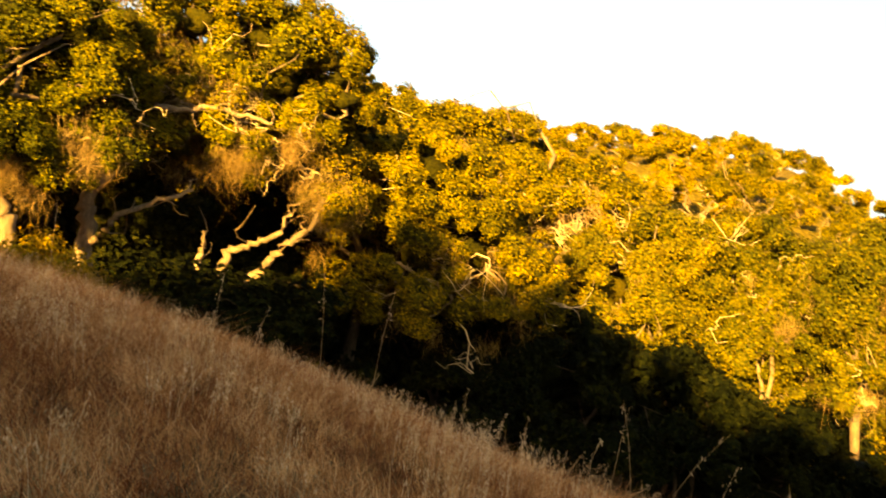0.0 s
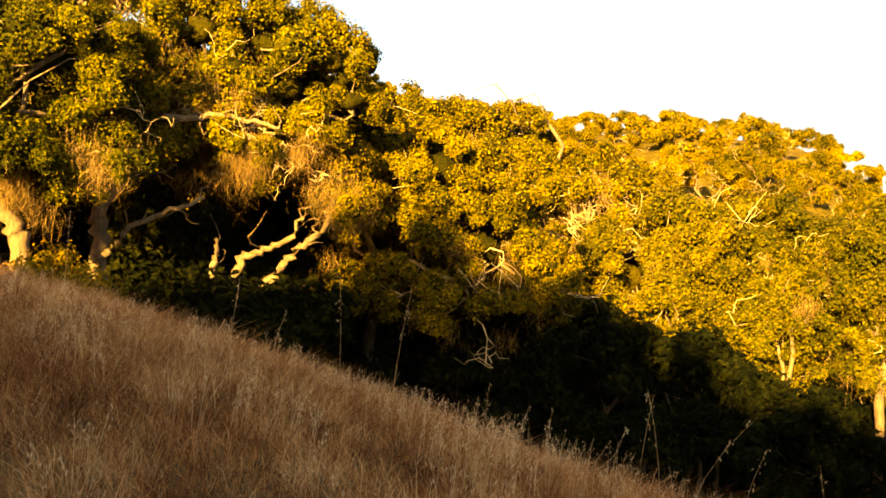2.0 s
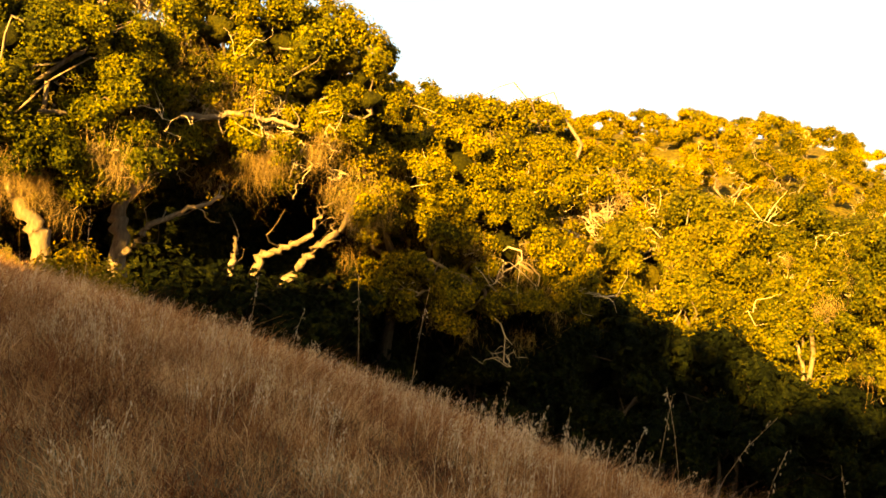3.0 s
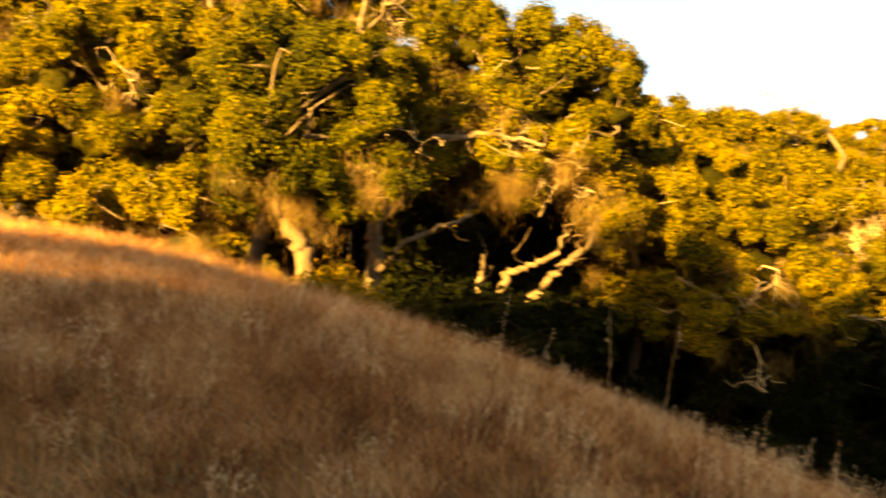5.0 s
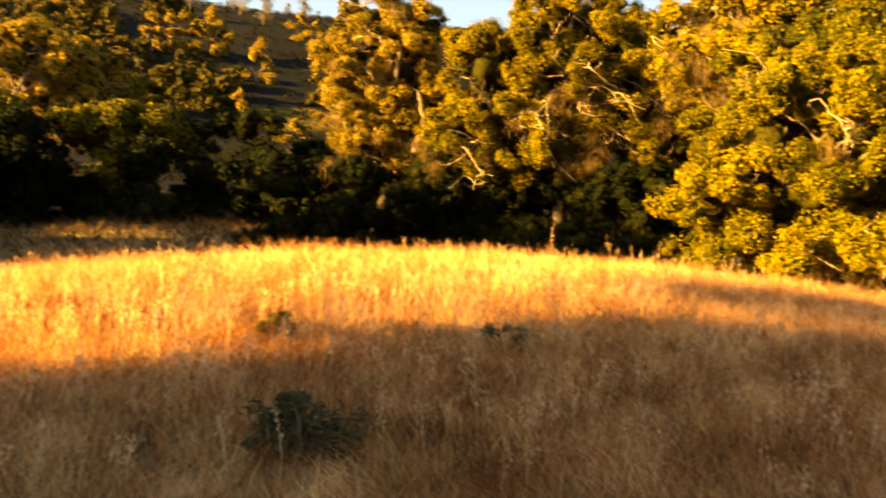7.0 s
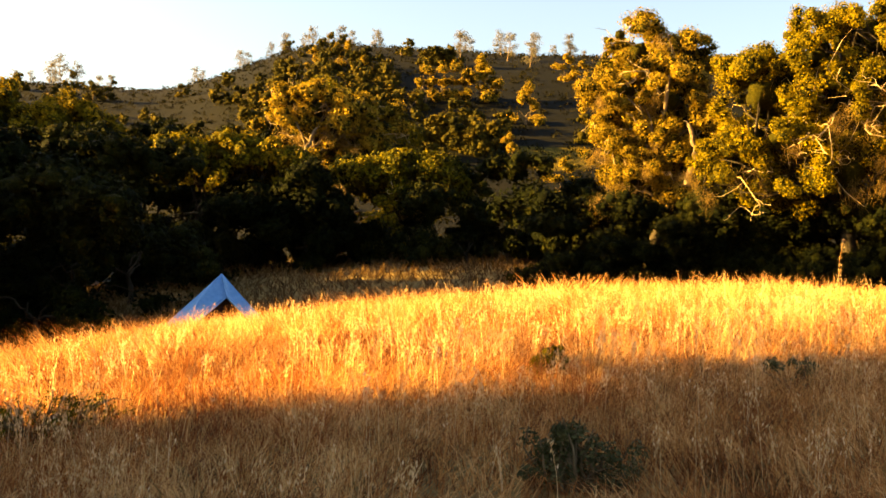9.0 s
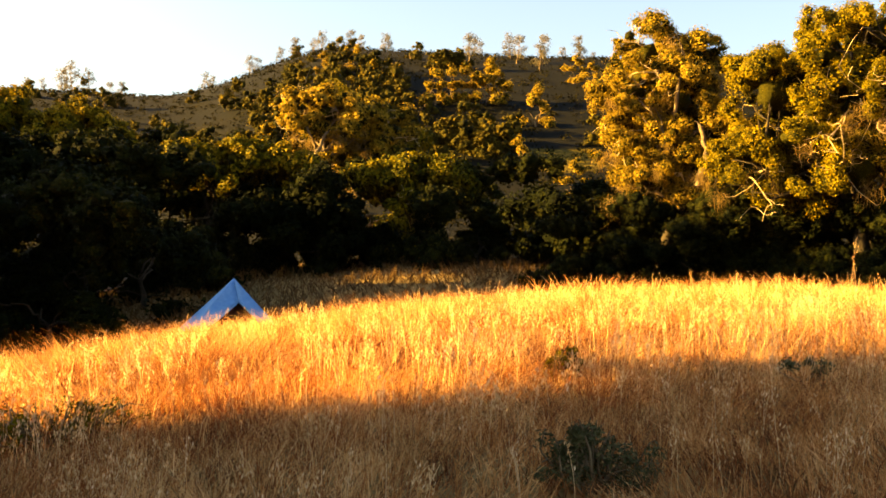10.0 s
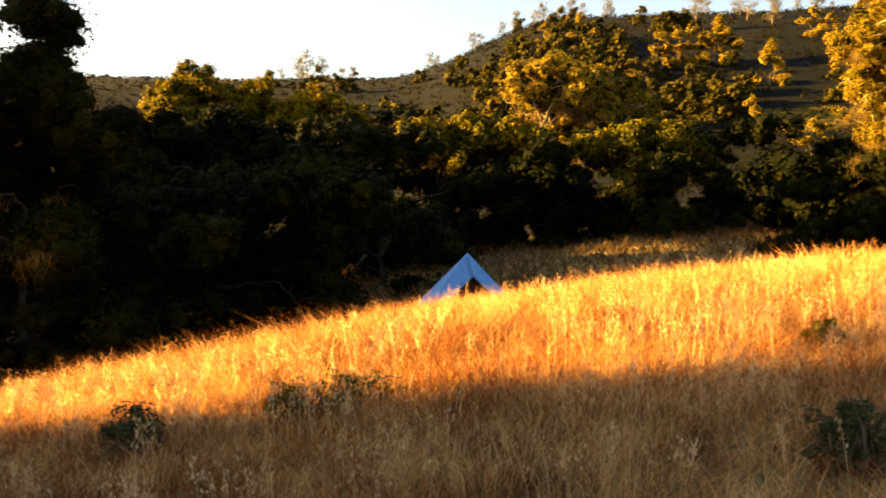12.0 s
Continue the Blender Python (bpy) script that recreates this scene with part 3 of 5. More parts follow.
def crown_oak(label, group, foot, seed, masses, fork=None, girth=0.2, trunk=(), bare=(), leaf=0.054, knot=0.42, cover=1.3, mat=None, depth=1.5, name="oak_tree", cut=1, pads=4, bark=None, swell=1.15, trunk_bark=None):
    """A live oak whose crown is built of masses of foliage (yaw, rise, distance, radius, beards of lichen)."""
    rng = np.random.default_rng(seed)
    base = np.array(spot(*foot))
    root = thing(name, label, "tree", group, at=pose(*base))
    c = np.array([aloft(*m[:3]) for m in masses]) - base
    R, beards = np.array([m[3] for m in masses]) * swell, [m[4] for m in masses]
    away = np.array([*(base[:2] / np.linalg.norm(base[:2])), 0])
    mid = c.mean(0) + away * depth
    # smaller masses bridge the larger ones
    near = np.linalg.norm(c[:, None] - c[None], axis=2) + np.eye(len(c)) * 99
    pairs = sorted({tuple(sorted((i, int(j)))) for i in range(len(c)) for j in np.argsort(near[i])[:3]})
    bridge = np.array([(c[i] + c[j]) / 2 + away * 0.35 * min(R[i], R[j]) + rng.normal(0, 0.12, 3) for i, j in pairs])
    span = np.array([0.72 * min(R[i], R[j]) for i, j in pairs])
    c, R = np.vstack([c, bridge]), np.concatenate([R, span])
    front = len(c)
    if depth:
        # the crown's far side
        c2 = c + away * (R * depth * rng.uniform(0.8, 1.3, len(R)))[:, None] + rng.normal(0, 0.3, c.shape) * [1, 1, 0.4]
        c, R = np.vstack([c, c2]), np.concatenate([R, R * 0.95])
    g, size, home, share = [], [], [], []
    for i, (q, k) in enumerate(zip(c, R)):
        n = max(5, int(2.7 * (k / knot) ** 2))
        d = rng.normal(0, 1, (n, 3))
        d /= np.linalg.norm(d, axis=1)[:, None]
        d[:, 2] = np.where(d[:, 2] < -0.55, -d[:, 2], d[:, 2])
        w = rng.normal(0, 1, 3)
        p = q + d * (k * (rng.uniform(0.62, 1.05, n) + 0.10 * np.sin(d @ w * 3)))[:, None] * np.array([1, 1, 0.85])
        gap = np.linalg.norm(p[:, None] - c[None], axis=2) / R
        gap[:, i] = 1
        keep = gap.min(1) > 0.6
        g.append(p[keep])
        size.append(knot * rng.uniform(0.7, 1.3, keep.sum()))
        home.append(np.tile(q, (keep.sum(), 1)))
        share += [1.0 if i < front else 0.16] * int(keep.sum())
    g, size, home = np.vstack(g), np.concatenate(size), np.vstack(home)
    v, f, inner = foliage(g, size, home, pads, int(cover * 2.2 * pads * (knot * 0.5) ** 2 * 6.3 / (0.44 * leaf * leaf) / 3), leaf, rng, cut, [(q, k * 0.3) for q, k in zip(c, R)], share)
    bark = bark or (SHADED_BARK if mat is SHADED_LEAF else BARK)
    me = mesh_of("crown", v, f, mat or OAK_LEAF, True)
    if mat is not SHADED_LEAF:
        me.materials.append(INNER_SHADE_LEAF)
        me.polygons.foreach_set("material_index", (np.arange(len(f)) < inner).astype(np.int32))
    part("crown", me, root)
    # trunk, and a limb into every mass
    fk = aloft(*fork) - base if fork else np.array([*(mid[:2] * 0.4), max(1.0, mid[2] * 0.45)])
    way = [np.array([0, 0, -0.35])] + [aloft(*p) - base for p in trunk] + [fk]
    if len(way) == 2:
        way.insert(1, fk * 0.5 + rng.normal(0, 0.1, 3))
    q, (v, f) = bough(way, girth * 1.25, girth * 0.75, rng, 0.03, 11)
    part("trunk", mesh_of("trunk", v, f, trunk_bark or bark, True), root)
    for i in range(len(masses)):
        p = gnarl(fk, c[i], rng, 0.2, 0.08, steps=11)
        pieces = [tube(p, np.linspace(girth * 0.42, 0.035, 11), 6)]
        near = np.argsort(np.linalg.norm(g - c[i], axis=1))[:8]
        for j in near:
            pieces.append(tube(gnarl(p[rng.integers(6, 11)], g[j], rng, 0.25, 0.05, steps=6), np.linspace(0.03, 0.010, 6), 4))
        v, f = joined(pieces)
        part("limb", mesh_of("limb", v, f, bark, True), root)
    for points, r0 in bare:
        q, tb = bough([aloft(*p) - base for p in points], r0, r0 * 0.45, rng, r0 * 0.35, 9)
        pieces = [tb]
        for j in range(4, len(q), 3):
            d = q[j] - q[j - 1]
            d = d / np.linalg.norm(d) + rng.normal(0, 0.7, 3) + np.array([0, 0, 0.2])
            pieces.append(tube(gnarl(q[j], q[j] + d * rng.uniform(0.15, 0.4), rng, 0.25, steps=6), np.linspace(r0 * 0.22, 0.006, 6), 5))
        v, f = joined(pieces)
        part("bare_limb", mesh_of("bare_limb", v, f, bark, True), root, "bare pale sunlit limb")
    # beards of lichen under the masses, and the crooked limbs that carry them
    tops, crooked, thick = [], [], foot[1] / 26
    for i, n in enumerate(beards):
        for _ in range(n * 2):
            d = rng.normal(0, 1, 3)
            d /= np.linalg.norm(d)
            d[2] = rng.uniform(-0.75, 0.25)
            s = c[i] + d * R[i] * rng.uniform(0.85, 1.12)
            m = rng.integers(90, 220)
            tops.append(s + rng.normal(0, 1, (m, 3)) * np.array([0.15, 0.15, 0.14]) * rng.uniform(0.6, 1.5))
        for _ in range((n + 1) // 2 if n < 6 else n * 2):
            d = rng.normal(0, 1, 3) * np.array([1, 1, 0.6])
            d /= np.linalg.norm(d)
            p = gnarl(c[i] + d * R[i] * 0.3, c[i] + d * R[i] * rng.uniform(1.05, 1.3), rng, 0.3, steps=9)
            crooked.append(tube(p, np.linspace(0.02, 0.007, 9) * thick, 5))
            for j in (3, 5, 6, 7, 8):
                crooked.append(tube(gnarl(p[j], p[j] + rng.normal(0, 0.35, 3) * R[i], rng, 0.35, steps=6), np.linspace(0.010, 0.004, 6) * thick, 4))
    if tops:
        tops = np.vstack(tops)
        v, f = strands(tops, 0.15 + leaf * 1.6, 0.001 + leaf * 0.065, rng)
        tagged(part("lichen", mesh_of("lichen", v, f, LICHEN), root, "pale beards of hanging lace lichen"), kind="stuff")
        v, f = joined(crooked)
        tagged(part("twig_tangle", mesh_of("twig_tangle", v, f, TWIG), root, "pale crooked twigs standing out of the leaves"), kind="stuff")
    return root


def pine(name, label, group, at, seed, height=7.0, spread=2.2):
    """A thin grey pine: a slim leaning stem and open tufts up its top half."""
    rng = np.random.default_rng(seed)
    root = thing(name, label, "tree", group, at=at)
    tip = np.array([rng.normal(0, 0.4), rng.normal(0, 0.4), height])
    p = gnarl((0, 0, -0.3), tip, rng, 0.03, steps=7)
    v, f = tube(p, np.linspace(0.2, 0.04, 7), 6)
    part("trunk", mesh_of("trunk", v, f, BARK, True), root)
    pieces, sticks = [], []
    for k in range(30):
        q = rng.uniform(0.18, 1.0)
        on = np.array([np.interp(q, np.linspace(0, 1, 7), p[:, m]) for m in range(3)])
        w = rng.uniform(0, 6.28)
        out = spread * (1.3 - q * 0.7) * rng.uniform(0.3, 1.0)
        c = on + np.array([math.cos(w) * out, math.sin(w) * out, rng.uniform(0.2, 0.8)])
        pieces.append(clump_leaves(c, rng.uniform(0.6, 1.05), 0.9, 26, 0.30, rng, 0))
        sticks.append(tube(gnarl(on, c, rng, steps=4), np.linspace(0.05, 0.015, 4), 3))
    v, f = joined(sticks)
    part("limb", mesh_of("limb", v, f, BARK, True), root)
    v, f = joined(pieces)
    part("crown", mesh_of("crown", v, f, NEEDLE), root)
    return root


def upright(yaw, r, turn=0.0, size=1.0, sink=0.1):
    x, y, z = spot(yaw, r)
    return pose(x, y, z - sink, 0, 0, turn) @ Matrix.Scale(size, 4)


def off(yaw, dist):
    """A step of dist metres towards that direction, in plan."""
    return (-dist * math.sin(radians(yaw)), dist * math.cos(radians(yaw)))

# the oaks at the meadow's edge
EDGE = "oaks at the edge of the meadow"
crown_oak("broad live oak with foliage hanging down to the golden grass", EDGE, (35, 22.5), 11, ((40.7, 3.2, 21.5, 0.91, 0), (38.1, 6.5, 21.5, 1.15, 0), (38.3, 1.8, 21.5, 0.73, 0), (35.7, 8.6, 21.5, 1.09, 1), (35.6, 4.1, 21.5, 1.03, 0), (32.6, 7, 21.5, 1.03, 1), (33.9, 1.5, 21.5, 0.73, 2), (31.4, 2.4, 21.5, 0.73, 4), (28.3, 1.7, 21.5, 0.58, 3), (32.6, 9.8, 21.5, 0.97, 0), (29.6, 5.3, 21.5, 0.91, 1), (39.4, 0.8, 21.2, 0.6, 0), (36.4, 0.4, 21.0, 0.6, 1), (33.2, 0.3, 21.0, 0.55, 2), (30.2, 0.6, 21.0, 0.5, 2)), mat=EDGE_LEAF, girth=0.26)
crown_oak("live oak with a pale leaning trunk at the meadow's edge", EDGE, (23.7, 18.3), 12, ((27.5, 6.4, 18.5, 0.94, 0), (24.1, 8.2, 18.5, 0.94, 0), (20.6, 6.5, 18.5, 0.73, 2), (24.9, 3.9, 18.5, 0.63, 2), (22.4, 4.7, 18.5, 0.52, 2), (23.9, 2.1, 18.5, 0.44, 2), (20, 3.9, 18.5, 0.42, 2), (21.9, 9.7, 18.5, 0.84, 0), (26.5, 9.3, 18.5, 0.84, 0), (25.9, 2.7, 17.9, 0.5, 2), (24.4, 3.2, 18.0, 0.42, 2), (26.7, 4.2, 17.9, 0.6, 2)), mat=EDGE_LEAF,
          trunk=((23.8, -0.9, 18.3), (24.4, -0.1, 18.3)), fork=(25.4, 1.2, 18.4), girth=0.15, depth=1.3)
crown_oak("tall live oak hung with pale lichen beards", EDGE, (19.9, 20.3), 13, ((15.6, 11.4, 20.5, 0.93, 0), (18, 10, 20.5, 0.69, 3), (12.3, 11.1, 20.5, 0.93, 0), (8.7, 10.6, 20.5, 0.87, 0), (10.6, 8.7, 20.5, 0.81, 2), (7.1, 8.5, 20.5, 0.69, 0), (13.7, 8.8, 20.5, 0.75, 3), (16.8, 7.4, 20.5, 0.64, 5), (13.4, 6.1, 20.5, 0.64, 6), (10.7, 6.3, 20.5, 0.58, 6), (15.8, 4.3, 20.5, 0.56, 1), (12.3, 4.4, 20.5, 0.46, 4), (18.7, 6.7, 20.5, 0.69, 0)), mat=EDGE_LEAF,
          trunk=((19.9, -0.3, 20.3), (20.3, 1.0, 20.4)), fork=(18.0, 4.6, 20.7), girth=0.15, bare=((((19.8, -1.5, 20), (18.9, -0.4, 20), (18.2, 0.6, 20), (16.5, 1.4, 20), (14.7, 2.3, 20)), 0.075), (((17.3, 6.5, 19.8), (16, 6.5, 19.8), (14.1, 7, 19.8), (11.9, 6.7, 19.8), (10.9, 6.6, 19.8)), 0.07)))
crown_oak("live oak with two bare sunlit limbs reaching sideways", EDGE, (5.0, 24.5), 15, ((6.3, 5.3, 23, 0.78, 2), (3.5, 4.2, 23, 1.04, 0), (1.5, 5.3, 23, 1.04, 1), (-1.2, 3.5, 23, 1.04, 0), (0.9, 2.2, 23, 1.1, 0), (4.4, 1.8, 23, 0.78, 0), (4.8, -0.2, 24, 0.95, 1), (1.8, 0.3, 23, 1.1, 1), (-1.2, 0.9, 23, 1.1, 2), (-3.7, -0.7, 23, 1.04, 2), (2.5, -2.3, 23, 0.84, 1), (-0.6, -2.3, 23, 0.97, 1), (4.9, -2.6, 23, 0.65, 0), (7.5, 4.2, 21.2, 0.5, 5), (7.1, 2.7, 21.3, 0.4, 4)), mat=OAK_LEAF, fork=(4.6, -0.5, 24.2), girth=0.16, trunk_bark=SHADED_BARK,
          bare=((((12.6, -2.3, 21.3), (12.4, -0.8, 21.3), (11.2, -0.2, 21.3), (9.9, 0.4, 21.3), (9, 2, 21.3)), 0.10), (((11.4, -2.9, 21.5), (10, -0.9, 21.5), (9, 0.2, 21.5), (7.8, 1.3, 21.5), (7.4, 3.9, 21.5), (7.2, 4.9, 21.5)), 0.10), (((13.9, -2.4, 21), (13.9, -1.4, 21), (13.7, -0.6, 21), (13.9, 0.1, 21)), 0.08)))
crown_oak("tall open oak with pale limbs behind the others", EDGE, (27, 25.5), 19, ((37.5, 10.1, 26, 1.17, 2), (33.7, 10.1, 26, 1.17, 2), (28.6, 10, 26, 1.17, 1), (24.9, 11.4, 26, 0.88, 2), (21.8, 11.8, 26, 0.73, 2), (31.1, 7.8, 26, 1.03, 0), (35.5, 7.2, 26, 1.17, 0), (24.1, 9.3, 26, 0.88, 1), (26.9, 12.3, 26, 0.73, 2), (17.1, 13.5, 26, 0.73, 2), (19.2, 12.6, 26, 0.59, 2), (29.5, 13.3, 26, 1.0, 2), (27.0, 14.4, 26, 0.8, 2), (24.6, 13.8, 26, 0.8, 2), (22.6, 14.6, 26, 0.7, 1), (20.4, 14.2, 26, 0.7, 2), (31.8, 13.2, 26, 1.1, 1)), mat=EDGE_LEAF, girth=0.2, leaf=0.065,
          bare=((((29.2, 6.5, 24.6), (29.3, 7.7, 24.6), (29.9, 9.2, 24.6), (29.8, 10.7, 24.7), (30.4, 12.6, 24.8)), 0.13), (((22.0, 9.5, 24.8), (22.0, 11.4, 24.8), (21.8, 13.6, 24.8)), 0.12)))
crown_oak("grey oak thick with lichen above the shaded ravine", EDGE, (-6, 32), 14, ((-4.5, 3.5, 31, 1.1, 9), (-6.0, 2.4, 31, 1.1, 9), (-7.8, 2.2, 31, 1.0, 8), (-5.2, 0.9, 31, 1.0, 6), (-8.7, 3.8, 31, 1.1, 2), (-3.2, 4.8, 31, 1.2, 4), (-6.6, 5.0, 31, 1.2, 3), (-2.0, 6.5, 32, 1.3, 2), (0.6, 6.8, 32, 1.3, 4), (3.6, 7.0, 32, 1.2, 2)), girth=0.25, leaf=0.075, knot=0.5)
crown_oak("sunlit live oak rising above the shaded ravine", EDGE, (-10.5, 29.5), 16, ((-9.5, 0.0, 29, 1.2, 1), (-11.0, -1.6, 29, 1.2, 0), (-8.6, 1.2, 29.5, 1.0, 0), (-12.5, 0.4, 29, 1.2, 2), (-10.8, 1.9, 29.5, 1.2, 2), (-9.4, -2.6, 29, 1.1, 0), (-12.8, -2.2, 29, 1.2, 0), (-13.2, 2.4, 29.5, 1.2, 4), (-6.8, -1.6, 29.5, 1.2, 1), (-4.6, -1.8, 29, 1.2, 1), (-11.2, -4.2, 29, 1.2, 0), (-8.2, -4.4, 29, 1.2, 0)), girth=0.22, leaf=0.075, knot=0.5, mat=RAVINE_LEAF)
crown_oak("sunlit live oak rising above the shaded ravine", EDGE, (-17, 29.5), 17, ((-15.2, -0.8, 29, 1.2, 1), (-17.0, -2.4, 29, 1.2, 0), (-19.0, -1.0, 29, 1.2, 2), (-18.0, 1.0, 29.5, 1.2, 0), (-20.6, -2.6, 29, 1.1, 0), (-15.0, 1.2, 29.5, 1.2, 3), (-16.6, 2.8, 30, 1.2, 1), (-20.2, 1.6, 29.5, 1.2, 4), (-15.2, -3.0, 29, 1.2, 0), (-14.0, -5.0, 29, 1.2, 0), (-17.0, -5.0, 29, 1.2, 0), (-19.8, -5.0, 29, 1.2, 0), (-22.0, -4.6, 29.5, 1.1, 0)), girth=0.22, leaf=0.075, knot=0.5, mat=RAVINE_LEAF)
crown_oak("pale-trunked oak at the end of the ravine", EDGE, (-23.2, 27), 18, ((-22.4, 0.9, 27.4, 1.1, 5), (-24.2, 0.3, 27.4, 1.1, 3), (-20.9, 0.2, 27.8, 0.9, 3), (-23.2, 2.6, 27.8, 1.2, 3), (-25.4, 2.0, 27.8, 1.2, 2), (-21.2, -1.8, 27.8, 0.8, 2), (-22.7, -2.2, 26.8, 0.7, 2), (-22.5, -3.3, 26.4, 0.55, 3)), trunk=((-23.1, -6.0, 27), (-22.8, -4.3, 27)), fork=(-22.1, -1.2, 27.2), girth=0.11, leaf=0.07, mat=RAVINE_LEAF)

# oaks beyond the meadow
MEADOW = "oaks beyond the meadow"
crown_oak("tall sunlit live oak with a pale forked trunk", MEADOW, (59.3, 40.5), 27, ((60.3, 12.3, 40, 1.13, 2), (57.7, 11.9, 40, 1.02, 1), (61.1, 10.1, 40, 1.17, 3), (58.5, 9.7, 40, 1.35, 2), (61.4, 7.5, 40, 1.02, 4), (59.1, 6.9, 40, 1.35, 3), (60.3, 5.3, 40, 1.17, 4), (57.1, 5.7, 40, 1.13, 2), (56.5, 7.9, 40, 1.13, 0), (57.5, 4, 40, 1.13, 0)), mat=GOLD_LEAF, girth=0.24, leaf=0.068, knot=0.5, cover=1.3, fork=(58.2, 4.6, 40), trunk_bark=SHADED_BARK,
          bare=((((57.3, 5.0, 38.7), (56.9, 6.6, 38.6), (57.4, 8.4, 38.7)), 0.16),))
crown_oak("dense live oak, sunlit above a dark foot", MEADOW, (49, 37), 22, ((53.5, 10, 36, 1.42, 2), (50.8, 12.1, 36, 1.42, 0), (47.7, 12.8, 36, 1.52, 0), (45.3, 11.4, 36, 1.32, 0), (52.1, 7.6, 36, 1.52, 5), (49, 9.4, 36, 1.63, 8), (45.8, 8.6, 36, 1.42, 5), (55, 5.8, 36, 1.22, 3), (52.4, 5.2, 36, 1.12, 0), (49.2, 5.9, 36, 1.42, 3), (46.1, 6.4, 36, 1.02, 2), (43.5, 7.9, 36, 1.22, 2), (42.5, 6.2, 36, 0.91, 0)), mat=SUNLIT_LEAF, girth=0.28, leaf=0.066, knot=0.55, cover=1.35, bark=SHADED_BARK)
crown_oak("tall golden oak with lichen on its high limbs", MEADOW, (39, 31), 23, ((39.9, 12.4, 30, 1.27, 4), (41.3, 10.7, 30, 1.02, 4), (37.4, 12.2, 30, 1.35, 2), (42.6, 13.6, 30, 0.68, 2), (35.1, 11, 30, 1.35, 2), (38.9, 10.3, 30, 1.02, 2), (34.2, 13.3, 30, 1.35, 2)), girth=0.22, leaf=0.075, knot=0.55)

oak("oak_tree", "tall dark live oak at the end of the wood", MEADOW, upright(107.5, 35), 24, height=12.6, spread=4.4, skirt=0.14, lichen=3000, clumps=132, clump=1.15, leaf=0.11, per=900, twigs=False, leaf_mat=SHADED_LEAF, girth=0.2, fork=3.2)

# middling oaks, copied about the slopes: closer ones, and coarser ones farther up
WOOD = "oaks of the wooded slopes"
models = [oak("oak_tree", "live oak among the close wood on the slope", WOOD, upright(-5 + 8 * k, 36), 30 + k, height=8.0, spread=4.4, skirt=0.14,
              clumps=54, per=1500, leaf=0.10, cut=1, clump=1.1, limbs=4, lichen=5000, snags=56, fine=False, leaf_mat=EDGE_LEAF if k % 2 else OAK_LEAF) for k in range(4)]
shaded_trees = [oak("bay_tree", "dark green tree of the close wood, shade in its colour", "dark trees beyond the meadow", upright(88 + 9 * k, 42), 36 + k, height=8.0, spread=4.2, skirt=0.06,
            clumps=42, per=190, leaf=0.17, girth=0.13, cut=1, lumps=4, twigs=False, clump=1.1, limbs=4, fine=False, leaf_mat=SHADED_LEAF) for k in range(2)]
coarse = [oak("oak_tree", "live oak high on the wooded slope", WOOD, upright(-20 + 9 * k, 70), 40 + k, height=8.0, spread=4.4, skirt=0.14,
              clumps=36, per=900, leaf=0.145, cut=1, lumps=4, twigs=False, clump=1.15, limbs=4, lichen=1600, snags=28, fine=False) for k in range(3)]
solid = oak("oak_tree", "live oak standing against the low sun", "oaks up-sun of the knoll", pose(30, -60, -3), 47, height=8.0, spread=4.2, skirt=0.16, clumps=110, per=24, cut=1, lumps=3, leaf=0.4, clump=1.25, limbs=4, fine=False)
parasol = oak("oak_tree", "slim live oak standing against the low sun", "oaks up-sun of the knoll", pose(46, -62, -3), 49, height=8.0, spread=4.2, skirt=0.8, fork=4.0, clumps=60, per=80, cut=1, lumps=3, leaf=0.3, clump=0.8, limbs=4, fine=False)
rng = np.random.default_rng(5)
for yaw in np.arange(-28, 22, 5.5):
    for r in (35, 43, 52):
        if yaw > 6 and r < 40:
            continue
        copy_thing(models[rng.integers(4)] if r < 50 else coarse[rng.integers(3)], upright(yaw + rng.uniform(-2, 2), r * rng.uniform(0.95, 1.05), rng.uniform(0, 360), rng.uniform(0.85, 1.15)))
for yaw in np.arange(-29, 16, 3.4):
    for r in (57, 66, 76, 87, 100):
        low = 0.8 if r > 80 else 1.0
        copy_thing(coarse[rng.integers(3)], upright(yaw + 1.7 * (r % 2) + rng.uniform(-1, 1), r * rng.uniform(0.96, 1.04), rng.uniform(0, 360), low * rng.uniform(0.9, 1.2), 1.9 if r > 80 else 0.3))
for yaw in np.arange(62, 118, 4.6):
    for r in (38, 50):
        if (yaw < 80 and r < 45) or (yaw < 86 and r < 40):
            continue
        grow = 1.16 if yaw > 85 else 1.0
        copy_thing(shaded_trees[rng.integers(2)] if r < 55 else coarse[rng.integers(3)], upright(yaw + rng.uniform(-1.6, 1.6), r * rng.uniform(0.97, 1.06), rng.uniform(0, 360), grow * rng.uniform(0.72, 0.92)))
for yaw in np.arange(58, 118, 4.5):
    copy_thing(shaded_trees[rng.integers(2)], upright(yaw + rng.uniform(-1.6, 1.6), rng.uniform(62, 84), rng.uniform(0, 360), rng.uniform(0.8, 1.0) if yaw > 69 else rng.uniform(0.55, 0.65)))

